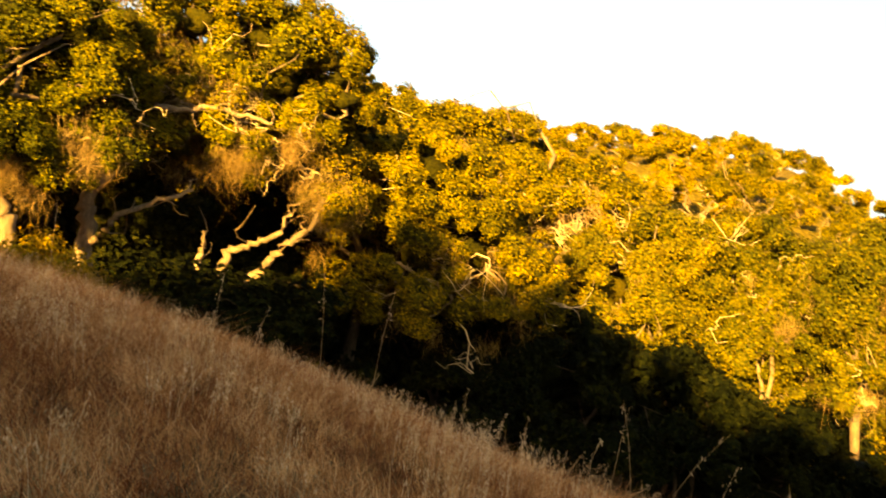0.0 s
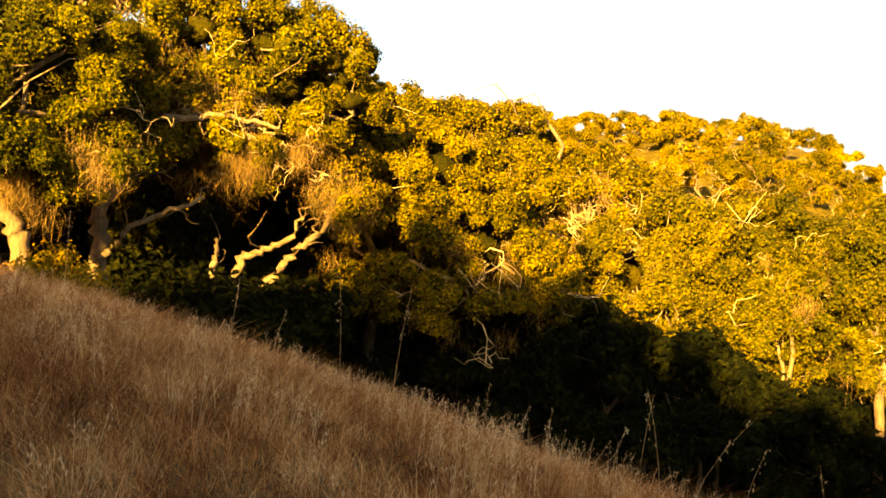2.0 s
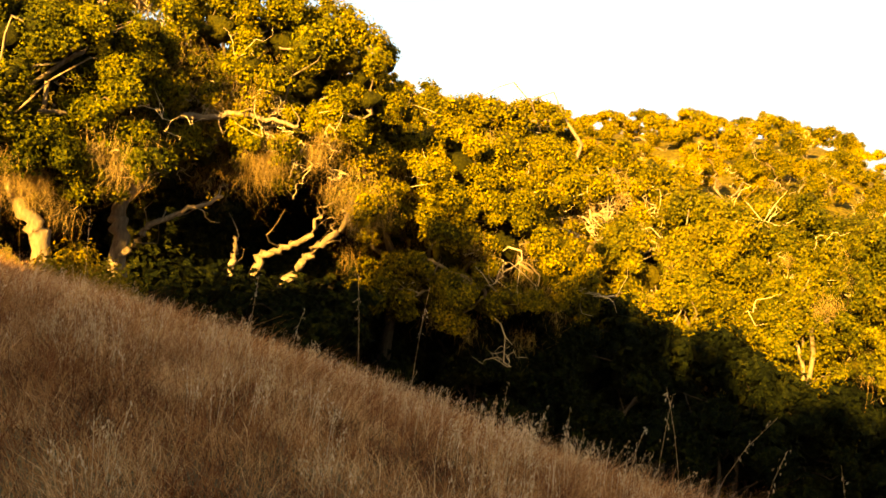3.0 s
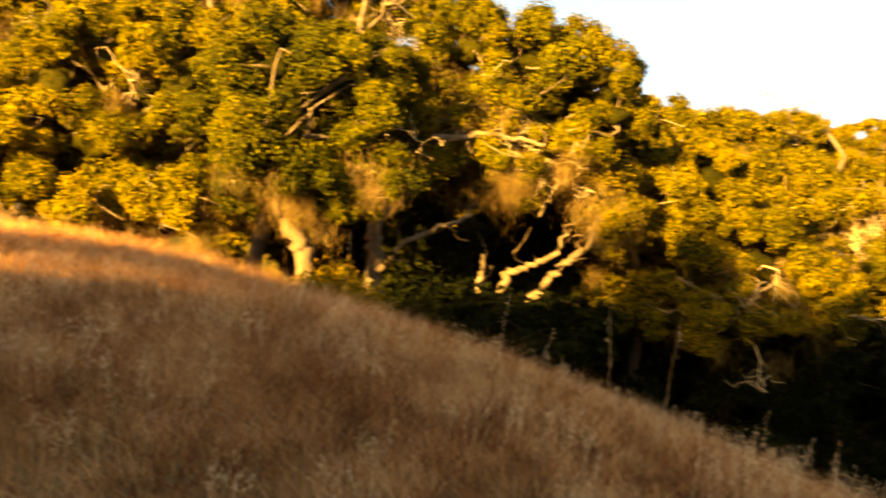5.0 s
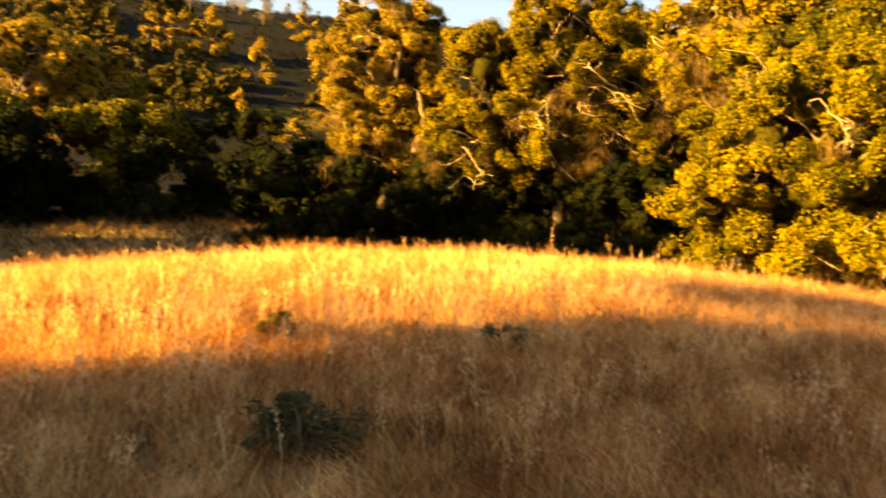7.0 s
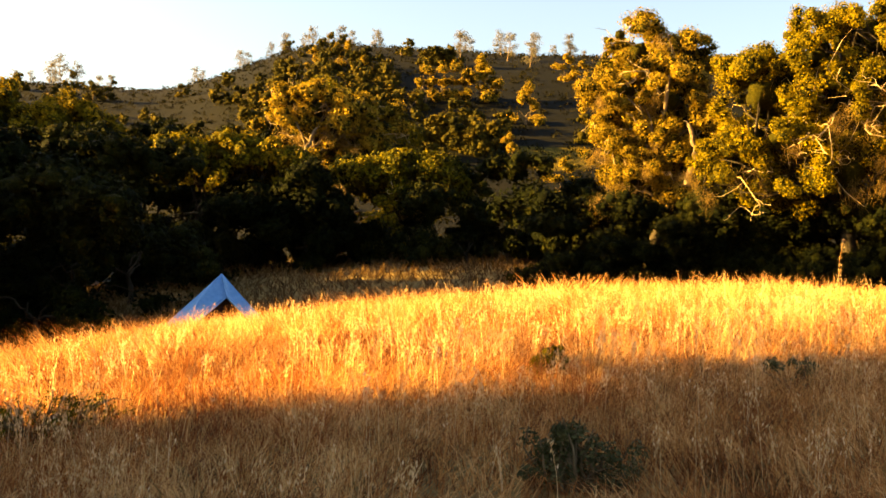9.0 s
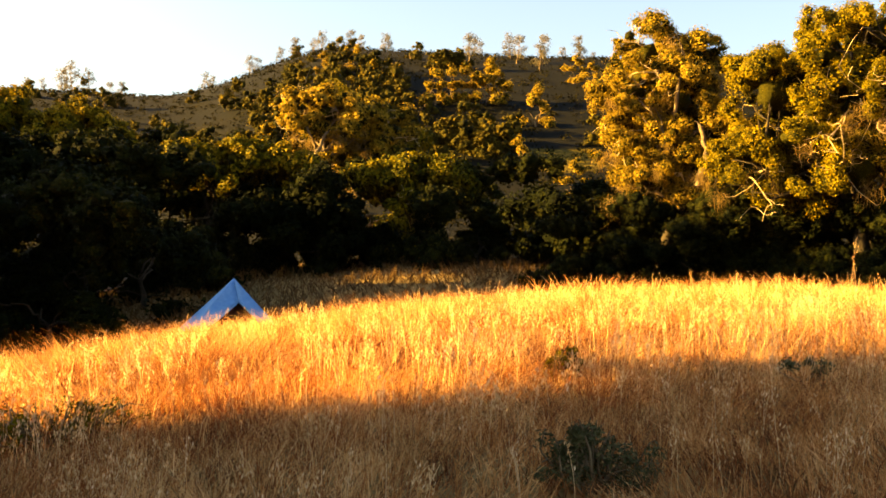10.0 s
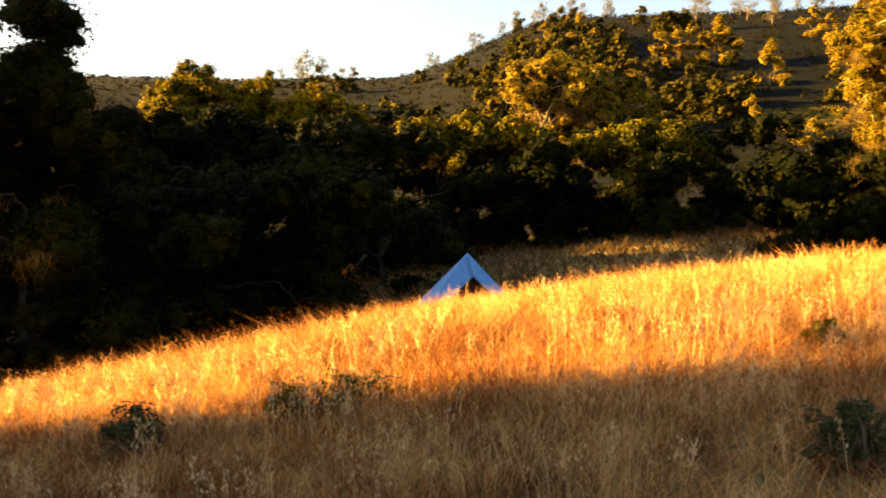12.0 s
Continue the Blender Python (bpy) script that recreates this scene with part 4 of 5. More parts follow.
# trees added to close the hollow under the oaks with shade-coloured leaves
SHADE = "dark trees beyond the meadow"
crown_oak("tree added as painted shade in the hollow under the oaks", SHADE, (16, 26), 61, ((21.5, 0.8, 26, 1.5, 0), (18.5, 0.5, 26, 1.5, 0), (15.3, 0.2, 26, 1.5, 0), (12.2, -0.4, 26, 1.5, 0), (9.2, -1.0, 26, 1.4, 0), (20.0, 4.0, 26.5, 1.5, 0), (16.6, 3.7, 26.5, 1.5, 0), (13.2, 3.2, 26.5, 1.5, 0), (10.0, 2.4, 26.5, 1.5, 0)), mat=SHADED_LEAF, leaf=0.16, knot=0.8, depth=0)
crown_oak("tree added as painted shade in the hollow under the oaks", SHADE, (12, 27), 62, ((20.5, -3.4, 26, 1.5, 0), (17.0, -3.6, 26, 1.5, 0), (13.6, -4.0, 26, 1.5, 0), (10.2, -4.4, 26, 1.5, 0), (6.8, -4.6, 26, 1.5, 0), (24.0, -1.6, 26, 1.4, 0), (16.4, -5.0, 20.8, 0.7, 0), (14.4, -5.0, 20.8, 0.75, 0), (12.4, -5.2, 20.8, 0.75, 0), (10.4, -5.6, 21, 0.8, 0), (8.2, -5.4, 21.4, 0.8, 0)), mat=SHADED_LEAF, leaf=0.16, knot=0.8, depth=0)
crown_oak("tree with shade in its leaf colour in the ravine", SHADE, (-6, 27), 63, ((3.4, -4.8, 25.5, 1.5, 0), (0.2, -5.0, 25.5, 1.5, 0), (-3.0, -4.6, 26, 1.5, 0), (-6.2, -5.0, 26, 1.6, 0), (-9.4, -6.0, 26.5, 1.5, 0), (-2.0, -7.6, 25.5, 1.5, 0), (-6.0, -7.8, 26, 1.5, 0)), mat=SHADED_LEAF, leaf=0.16, knot=0.8, depth=0)
crown_oak("tree with shade in its leaf colour in the ravine", SHADE, (-16, 27.5), 64, ((-12.4, -6.6, 27, 1.5, 0), (-15.4, -7.4, 27, 1.5, 0), (-18.6, -8.0, 27, 1.5, 0), (-21.6, -8.6, 27.5, 1.4, 0), (-11.0, -8.0, 26.5, 1.6, 0), (-15.0, -9.4, 26.5, 1.6, 0), (-19.0, -10.0, 27, 1.6, 0), (-23.4, -10.0, 26.2, 1.0, 0), (-25.0, -10.4, 26.2, 1.1, 0)), mat=SHADED_LEAF, leaf=0.16, knot=0.8, depth=0)

# trees low in the ravine, their shade put into the leaf colour
for yaw in np.arange(-27, 5, 3.4):
    copy_thing(shaded_trees[rng.integers(2)], upright(yaw + rng.uniform(-1, 1), rng.uniform(31.5, 34), rng.uniform(0, 360), rng.uniform(0.7, 0.8) if yaw < -10 else rng.uniform(0.8, 0.95)))

# More dark-leaved trees laid over a patch that should lie in shade.
for yaw, r, s in ((4.3, 27.5, 0.7), (6.8, 25.5, 0.66), (9.3, 24, 0.6), (1.5, 28.5, 0.75)):
    copy_thing(shaded_trees[int(yaw) % 2], upright(yaw, r, yaw * 50, s))

# filler trees that close the wood's edge, with shade in the leaf colour
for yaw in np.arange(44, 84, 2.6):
    copy_thing(shaded_trees[rng.integers(2)], upright(yaw + rng.uniform(-0.8, 0.8), rng.uniform(45.5, 48.5) if yaw > 55 else rng.uniform(37, 40), rng.uniform(0, 360), rng.uniform(0.3, 0.45)))

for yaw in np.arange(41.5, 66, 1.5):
    copy_thing(shaded_trees[rng.integers(2)], upright(yaw + rng.uniform(-0.4, 0.4), rng.uniform(36.0, 39.0) if yaw > 47 else rng.uniform(33.5, 35), yaw * 9, rng.uniform(0.5, 0.62) if yaw < 62 else rng.uniform(0.36, 0.48)))

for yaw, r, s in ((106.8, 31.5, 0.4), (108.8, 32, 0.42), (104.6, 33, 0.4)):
    copy_thing(shaded_trees[0], upright(yaw, r, yaw * 9, s))

crown_oak("thicket added as painted shade behind the meadow oaks", SHADE, (50, 44), 65, tuple((a, 1.5 + 0.8 * (k % 2), 42, 1.7, 0) for k, a in enumerate(np.arange(40.5, 54, 2.2))), mat=SHADED_LEAF, leaf=0.2, knot=0.9, depth=0)
crown_oak("thicket added as painted shade behind the meadow oaks", SHADE, (60, 45), 66, tuple((a, 1.3 + 0.8 * (k % 2), 43, 1.7, 0) for k, a in enumerate(np.arange(54, 67, 2.2))), mat=SHADED_LEAF, leaf=0.2, knot=0.9, depth=0)

crown_oak("thicket added as painted shade at the foot of the hill", SHADE, (88, 58), 67, tuple((a, 3.6 + 0.7 * (k % 2), 56, 2.2, 0) for k, a in enumerate(np.arange(80, 94, 2.2))), mat=SHADED_LEAF, leaf=0.26, knot=1.1, depth=0)
crown_oak("thicket added as painted shade at the foot of the hill", SHADE, (100, 58), 68, tuple((a, 3.4 + 0.7 * (k % 2), 56, 2.2, 0) for k, a in enumerate(np.arange(94, 107, 2.2))), mat=SHADED_LEAF, leaf=0.26, knot=1.1, depth=0)

crown_oak("bush added as painted shade at the edge of the wood", SHADE, (78.3, 46.5), 69, ((80.2, 1.0, 46, 1.2, 0), (78.4, 2.0, 46, 1.3, 0), (76.6, 1.4, 46, 1.2, 0), (78.4, 3.6, 46.5, 1.2, 0), (81.6, 2.2, 46, 1.2, 0)), mat=SHADED_LEAF, leaf=0.2, knot=0.8, depth=0)

# taller oaks over the dark wood
for a, d, s in ((77.5, 64, 1.4), (46, 42, 1.1), (38, 36, 1.1), (33, 33, 1.0), (-13.2, 92, 0.95), (-16.4, 92, 0.95)):
    copy_thing(coarse[int(a) % 3], upright(a, d, a * 7, s))

crown_oak("golden-brown oak with a pale trunk above the dark wood", MEADOW, (78.4, 53), 71, ((80.0, 8.2, 52, 1.3, 3), (78.3, 8.4, 52, 1.4, 2), (76.4, 8.6, 52, 1.3, 3), (75.0, 7.7, 52.5, 1.2, 2), (79.2, 7.2, 52, 1.2, 2), (77.2, 7.4, 52, 1.3, 3), (75.8, 6.9, 52, 1.1, 2), (77.6, 6.2, 52.5, 1.2, 1), (75.0, 6.2, 52, 1.0, 1)), mat=GOLD_LEAF, leaf=0.12, knot=0.6, swell=1.0, fork=(78.6, 6.0, 51.5), trunk=((78.4, 3.0, 51.6), (78.9, 5.0, 51.4)), girth=0.16, trunk_bark=SHADED_BARK, bare=((((79.1, 5.4, 50.6), (78.8, 6.4, 50.6), (78.3, 7.4, 50.7)), 0.14),))
# Lighter leaf on these crowns against the darkened trees paints the sunlit tops.
crown_oak("oak whose crown catches the low sun over darkened trees", MEADOW, (86, 50), 72, ((86.4, 5.2, 48, 0.9, 0), (85.2, 4.9, 48, 0.8, 0), (83.4, 5.6, 48, 0.9, 0), (82.4, 5.0, 48, 0.9, 0), (80.8, 5.2, 48, 0.9, 0), (79.4, 4.7, 48, 0.9, 0), (84.3, 4.4, 48, 0.9, 0)), leaf=0.14, knot=0.6, bark=SHADED_BARK, mat=EDGE_LEAF)
crown_oak("oak whose crown catches the low sun over darkened trees", MEADOW, (92, 62), 73, ((92.8, 6.2, 60, 1.2, 0), (91.8, 6.7, 60, 1.4, 0), (90.6, 6.4, 60, 1.3, 0), (89.6, 5.9, 60, 1.2, 0), (93.6, 5.4, 60, 1.2, 0)), leaf=0.14, knot=0.6, bark=SHADED_BARK)
crown_oak("oak whose crown catches the low sun over darkened trees", MEADOW, (72.5, 50), 74, ((74.0, 4.9, 48, 0.9, 0), (72.8, 5.2, 48, 1.0, 0), (71.4, 4.6, 48, 0.9, 0), (75.6, 4.4, 48, 0.9, 0), (70.4, 5.2, 49, 0.8, 0), (73.4, 3.4, 48, 0.9, 1)), leaf=0.14, knot=0.6, bark=SHADED_BARK, mat=EDGE_LEAF)
crown_oak("tall oak in full low sun above the dark wood", MEADOW, (99.3, 64), 75, ((98.6, 7.7, 62, 1.5, 0), (97.9, 6.8, 62, 1.4, 0), (99.4, 6.6, 62, 1.6, 0), (98.7, 5.6, 61.5, 1.6, 0), (99.8, 5.1, 61.5, 1.5, 0), (98.4, 4.5, 61.5, 1.4, 0), (100.2, 4.1, 61.5, 1.3, 0), (97.6, 5.3, 62, 1.2, 0)), mat=SUNLIT_LEAF, leaf=0.15, knot=0.65, bark=SHADED_BARK)
crown_oak("oak whose crown catches the low sun over darkened trees", MEADOW, (95.6, 64), 76, ((95.7, 7.3, 62, 1.3, 0), (95.0, 6.6, 62, 1.3, 0), (96.4, 6.4, 62, 1.3, 0)), leaf=0.15, knot=0.65, bark=SHADED_BARK)
tall = oak("oak_tree", "tall live oak in the dark wood", MEADOW, upright(112, 38), 29, height=12.2, spread=3.7, skirt=0.1, lichen=900, clumps=90, clump=1.15, per=420, leaf=0.13, cut=1, leaf_mat=SHADED_LEAF)
for a, d, s in ((90.6, 57, 0.74), (101.9, 53, 0.8), (103.5, 44, 0.7)):
    copy_thing(tall, upright(a, d, a * 7, s))

# trees of the far hill
FAR = "trees on the far hill"
far_models = [oak("hill_tree", "small round tree on the far hillside", FAR, upright(70 + 3 * k, 200 + 10 * k), 50 + k, height=6.6, spread=4.3, skirt=0.02, clumps=24, per=40, cut=1, lumps=3,
                  leaf=0.34, clump=1.6, limbs=3, leaf_mat=FAR_LEAF, fine=False, twigs=False) for k in range(3)]
ridge = [oak("oak_tree", "broad low oak along the top of the wooded slope", WOOD, upright(-3 + 6 * k, 110), 53 + k, height=6.6, spread=6.0, skirt=0.05, clumps=42, per=300,
             leaf=0.22, clump=1.2, limbs=3, lumps=3, cut=1, fine=False, twigs=False, snags=14) for k in range(2)]
pines = [pine("grey_pine", "pale thin grey pine on the far hill", "pines on the far hill", upright(68 - 2 * k, 300), 60 + k) for k in range(3)]
gold = oak("hill_tree", "pale golden feathery tree on the far hillside", FAR, upright(69.2, slope_spot(69.2, 9.4)), 57, height=12.0, spread=4.2, skirt=0.12, clumps=48, per=90, leaf=0.34, clump=1.25, limbs=4, leaf_mat=GOLD_LEAF, lumps=3, cut=1, fine=False, twigs=False)
for a, e, s in ((72.2, 9.2, 0.85), (71.2, 9.4, 0.8), (70.3, 9.4, 0.85), (68.6, 9.3, 0.8), (66.4, 8.2, 0.85), (64.3, 10.6, 0.7), (63.4, 10.4, 0.6), (75.9, 10.3, 0.55), (77.4, 10.9, 0.6), (76.8, 11.0, 0.65), (78.6, 10.6, 0.6), (79.9, 10.0, 0.55), (67.3, 6.0, 0.5), (64.2, 4.0, 0.6), (69.0, 6.9, 0.5)):
    copy_thing(gold, upright(a, slope_spot(a, e), a * 33, s))
rng = np.random.default_rng(8)
# the brushy flank and the lower slope, close set
for a, e in [(p, q) for p in np.arange(74.5, 84.5, 0.75) for q in (6.8, 7.6, 8.4, 9.2, 9.9, 10.6)]:
    a, e = a + rng.uniform(-0.4, 0.4), e + rng.uniform(-0.35, 0.35)
    if e < 11.2 - 0.42 * max(0, a - 77) and (a < 82 or e > 8.0):
        copy_thing(far_models[rng.integers(3)], upright(a, slope_spot(a, e), rng.uniform(0, 360), rng.uniform(0.75, 1.15)))
for i in range(70):
    a, e = rng.uniform(62, 75), rng.uniform(6.0, 7.6)
    if (a > 67.6 or e > 7.0) and i % 3:
        copy_thing(far_models[i % 3], upright(a, slope_spot(a, e), rng.uniform(0, 360), rng.uniform(0.6, 1.0)))
for i in range(26):
    a = rng.uniform(84.5, 99)
    copy_thing(far_models[i % 3], upright(a, slope_spot(a, rng.uniform(5.2, 6.6) if a < 90 else rng.uniform(5.2, 8.2)), rng.uniform(0, 360), rng.uniform(0.6, 1.1)))
for i in range(9):
    a = rng.uniform(70.6, 72.6)
    copy_thing(far_models[i % 3], upright(a, slope_spot(a, 11.3), rng.uniform(0, 360), rng.uniform(0.7, 0.9)))
for yaw in np.arange(-25, 13, 1.7):
    for r in (106, 118, 130, 143):
        copy_thing(ridge[rng.integers(2)], upright(yaw + rng.uniform(-1, 1), r * rng.uniform(0.97, 1.03), rng.uniform(0, 360), rng.uniform(0.5, 0.8), 1.1))
for i in range(60):
    a, d = rng.uniform(52, 112), 100 + 245 * rng.uniform(0, 1) ** 1.4
    if 62 < a < 68 and d < 240:
        continue
    copy_thing(far_models[i % 3], upright(a, d, rng.uniform(0, 360), rng.uniform(0.4, 1.0)))
for a, d, s in ((94.4, 355, 1.0), (93.6, 352, 0.9), (92.6, 352, 1.5), (92.1, 356, 1.9), (91.2, 352, 1.5), (90.1, 356, 1.0), (89.5, 352, 1.0), (85.2, 350, 1.1), (84.8, 345, 0.8),
                (82.7, 350, 1.2), (82.3, 348, 0.9), (81.0, 350, 1.0), (80.2, 345, 1.2), (79.2, 352, 1.0), (78.8, 348, 1.3), (77.9, 352, 0.9), (77.2, 350, 1.2), (76.6, 346, 0.9), (75.2, 354, 1.2), (75.0, 350, 0.9),
                (70.0, 356, 1.3), (69.7, 352, 1.0), (68.1, 356, 0.8), (65.0, 356, 1.0), (64.0, 352, 1.0), (63.2, 356, 0.8),
                (70.3, 288, 1.3), (67.6, 285, 1.3), (66.3, 270, 1.2)):
    copy_thing(pines[int(a * 10) % 3], upright(a, d, a * 40, s * 0.82))


def build_brush():
    """Low brush all over the far hill."""
    rng = np.random.default_rng(9)
    n = 6000
    a, d = np.radians(rng.uniform(48, 116, n)), np.sqrt(rng.uniform(92 ** 2, 362 ** 2, n))
    pieces = []
    for q, r in zip(a, d):
        x, y = -r * math.sin(q), r * math.cos(q)
        s = rng.uniform(0.5, 1.3)
        pieces.append(clump_leaves(np.array([x, y, float(ground(x, y)) + s * 0.2]), s * 1.2, 0.7, 10, 0.5, rng, 0))
    v, f = joined(pieces)
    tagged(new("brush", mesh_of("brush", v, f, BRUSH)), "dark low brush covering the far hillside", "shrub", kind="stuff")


build_brush()

# trees behind the camera, whose long shadows lie over the knoll
BEHIND = "oaks up-sun of the knoll"


def up_sun(across, back):
    a = radians(SUN_TRAVEL)
    x, y = math.sin(a) * back - math.cos(a) * across, -math.cos(a) * back - math.sin(a) * across
    return x, y, float(ground(x, y))


for across, back, top, wide, model in ((7.9, 12, 10.7, 2.6, parasol), (8.6, 12.6, 9.9, 1.7, parasol), (9.4, 12.6, 9.2, 1.5, parasol), (9.0, 12.3, 10.4, 1.6, parasol), (5.4, 12.5, 10.5, 2.7, parasol), (6.4, 12.8, 9.6, 2.4, parasol), (4.0, 13, 10.0, 2.4, solid), (6.9, 10, 5.9, 1.15, parasol), (6.0, 10, 5.0, 1.05, parasol), (11.1, 12, 8.8, 1.05, parasol), (3.0, 12, 9.9, 3.1, solid), (-1, 13, 10.0, 3.0, solid), (-5, 13, 10.2, 3.2, solid), (-10, 14, 11.2, 3.6, solid), (-16, 15, 11, 4.2, solid), (-22, 16, 11, 4.4, solid),
                                       (-3, 18, 11.0, 4.0, solid), (1, 17, 11.2, 3.4, solid), (-12, 20, 12, 4.5, solid),
                                       (4.7, 9, 5.2, 1.9, solid), (1.2, 9.5, 5.4, 2.4, solid), (-3, 9.5, 5.4, 2.6, solid), (-8, 10, 5.4, 2.8, solid),
                                       (26.8, 45, 20, 4.2, solid), (31, 46, 19.6, 4.6, solid), (36, 47, 18.4, 4.6, solid), (28, 52, 21, 4.6, solid), (34, 52, 20.4, 4.6, solid), (38, 54, 20.6, 4.4, solid), (46.0, 55, 17.6, 3.2, solid), (43.5, 57, 18.4, 3.0, solid), (49, 58, 13.5, 5, solid), (56, 62, 14.5, 5, solid), (62, 68, 16, 5.2, solid), (70, 74, 18, 5.5, solid)):
    x, y, z = up_sun(across, back)
    h = top - z
    ob = copy_thing(model, pose(x, y, z - 0.3, 0, 0, across * 31) @ Matrix.Diagonal((wide / 4.2, wide / 4.2, h / 8.0, 1)))
    tagged(ob, "live oak standing against the low sun", "tree", BEHIND)


# ---- the tent ----
def build_tent():
    x, y, z = spot(83.2, 30)
    root = thing("tent", "pale blue pyramid tarp tent pitched in the shade", "tent", at=pose(x, y, z + 0.08, 0, 0, 83.2 + 8))
    cloth = rough("tent_cloth", [(0.3, (0.07, 0.21, 0.48)), (0.6, (0.10, 0.26, 0.54)), (0.8, (0.15, 0.34, 0.62))], 1.2, bump=0.15, distance=0.02, roughness=0.6)
    net = rough("tent_mesh", [(0.3, (0.020, 0.014, 0.012)), (0.7, (0.055, 0.036, 0.028))], 3.0, roughness=0.9)
    w, h, e = 1.42, 1.70, 0.06
    top = np.array([0.0, 0.0, h])
    c = [np.array(p) for p in ((-w, -w, e), (w, -w, e), (w, w, e), (-w, w, e))]

    def panel(name, pts, label=""):
        """A taut cloth triangle that sags a little, with thickness."""
        a, b, t = pts
        n = 8
        out = np.cross(b - a, t - a)
        out /= np.linalg.norm(out)
        v, f, idx = [], [], {}
        for i in range(n + 1):
            for j in range(n + 1 - i):
                p = a + (b - a) * j / n + (t - a) * i / n
                k = i / n * j / n + j / n * (n - i - j) / n + i / n * (n - i - j) / n
                idx[i, j] = len(v)
                v.append(p - out * 0.05 * k)
        for i in range(n):
            for j in range(n - i):
                f.append((idx[i, j], idx[i, j + 1], idx[i + 1, j]))
                if i + j < n - 1:
                    f.append((idx[i, j + 1], idx[i + 1, j + 1], idx[i + 1, j]))
        ob = part(name, mesh_of(name, v, f, cloth, True), root, label)
        sol = ob.modifiers.new("thickness", "SOLIDIFY")
        sol.thickness = 0.006
        return ob

    panel("side_panel", (c[1], c[2], top))
    panel("back_panel", (c[2], c[3], top))
    panel("side_panel", (c[3], c[0], top))
    # the front: two flaps drawn aside from a three-cornered door
    apex = np.array([0.10, -0.60, 1.02])
    panel("front_flap", (c[0], np.array([-1.12, -w, e]), apex), "front flap drawn aside")
    panel("front_flap", (c[0], apex, top), "front flap drawn aside")
    panel("front_flap", (np.array([1.02, -w, e]), c[1], apex), "front flap drawn aside")
    panel("front_flap", (apex, c[1], top), "front flap drawn aside")
    v = [(-1.2, -0.3, 0.05), (1.2, -0.3, 0.05), (0.1, -0.25, 1.0), (0.1, 0.5, 0.9), (-1.2, 1.2, 0.05), (1.2, 1.2, 0.05)]
    part("inner_tent", mesh_of("inner_tent", v, [(0, 1, 2), (0, 2, 4), (2, 3, 4), (1, 5, 2), (2, 5, 3), (4, 3, 5)], net), root, "dark netting inner tent")
    v, f = tube([(0, 0, 0), (0, 0, h * 0.5), (0, 0, h - 0.01)], [0.016] * 3, 8)
    part("pole", mesh_of("pole", v, f, net, True), root)
    for p in c:
        q = p + np.array([math.copysign(0.55, p[0]), math.copysign(0.55, p[1]), -e])
        v, f = tube([p, (p + q) / 2, q], [0.004] * 3, 5)
        part("guy_line", mesh_of("guy_line", v, f, cloth), root)
        v, f = tube([q + np.array([0, 0, 0.08]), q, q - np.array([0, 0, 0.12])], [0.008, 0.008, 0.003], 6)
        part("peg", mesh_of("peg", v, f, net), root)


build_tent()


# ---- shrubs in the grass ----
def shrub(label, yaw, r, wide, tall, seed, mat=None, leaf=0.05, sprays=0):
    rng = np.random.default_rng(seed)
    x, y, z = spot(yaw, r)
    root = thing("shrub", label, "shrub", "low shrubs in the grass", at=pose(x, y, z))
    pieces, stems = [], []
    # a few tufts of sprays with gaps between them
    tuft = [(wide * 0.44 * math.sqrt(rng.uniform(0.03, 1)), rng.uniform(0, 6.28), rng.uniform(0.65, 1.15)) for _ in range(int(6 + 6 * wide))]
    for k in range(sprays or int(34 + 70 * wide)):
        q, a, rise = tuft[k % len(tuft)]
        c = np.array([q * math.cos(a), q * math.sin(a), 0]) + rng.normal(0, 0.05 + 0.03 * wide, 3) * [1, 1, 0]
        c[2] = tall * rise * rng.uniform(0.1, 1.0) * (1.1 - 0.8 * q / wide)
        pieces.append(clump_leaves(c, tall * rng.uniform(0.10, 0.24), 1.0, 50, leaf, rng, 0))
        stems.append(tube(gnarl((c[0] * 0.2, c[1] * 0.2, -0.05), c + np.array([0, 0, tall * 0.2]), rng, steps=6), np.linspace(0.012, 0.003, 6), 5))
    v, f = joined(pieces)
    part("foliage", mesh_of("foliage", v, f, mat or SHRUB_LEAF), root)
    v, f = joined(stems)
    part("stem", mesh_of("stem", v, f, BARK, True), root)
    return root


SHRUBS = ((63.2, 4.9, 0.48, 0.3), (51.8, 7.6, 0.2, 0.32), (92.3, 7.3, 0.9, 0.36), (102.5, 6.8, 0.42, 0.3), (64.8, 7.9, 0.3, 0.2))
shrub("grey-green coyote brush shrub among dry oats", *SHRUBS[0], 71, leaf=0.022)
shrub("small dark leafy shrub at the edge of the shade", *SHRUBS[1], 72, leaf=0.028, sprays=9)
shrub("low olive shrub at the edge of the sunlit grass", *SHRUBS[2], 73, EDGE_LEAF, leaf=0.016)
shrub("grey-green coyote brush shrub among dry oats", *SHRUBS[3], 74, leaf=0.022)
shrub("yellow-green flowering shrub catching the light", *SHRUBS[4], 75, OAK_LEAF, leaf=0.022)


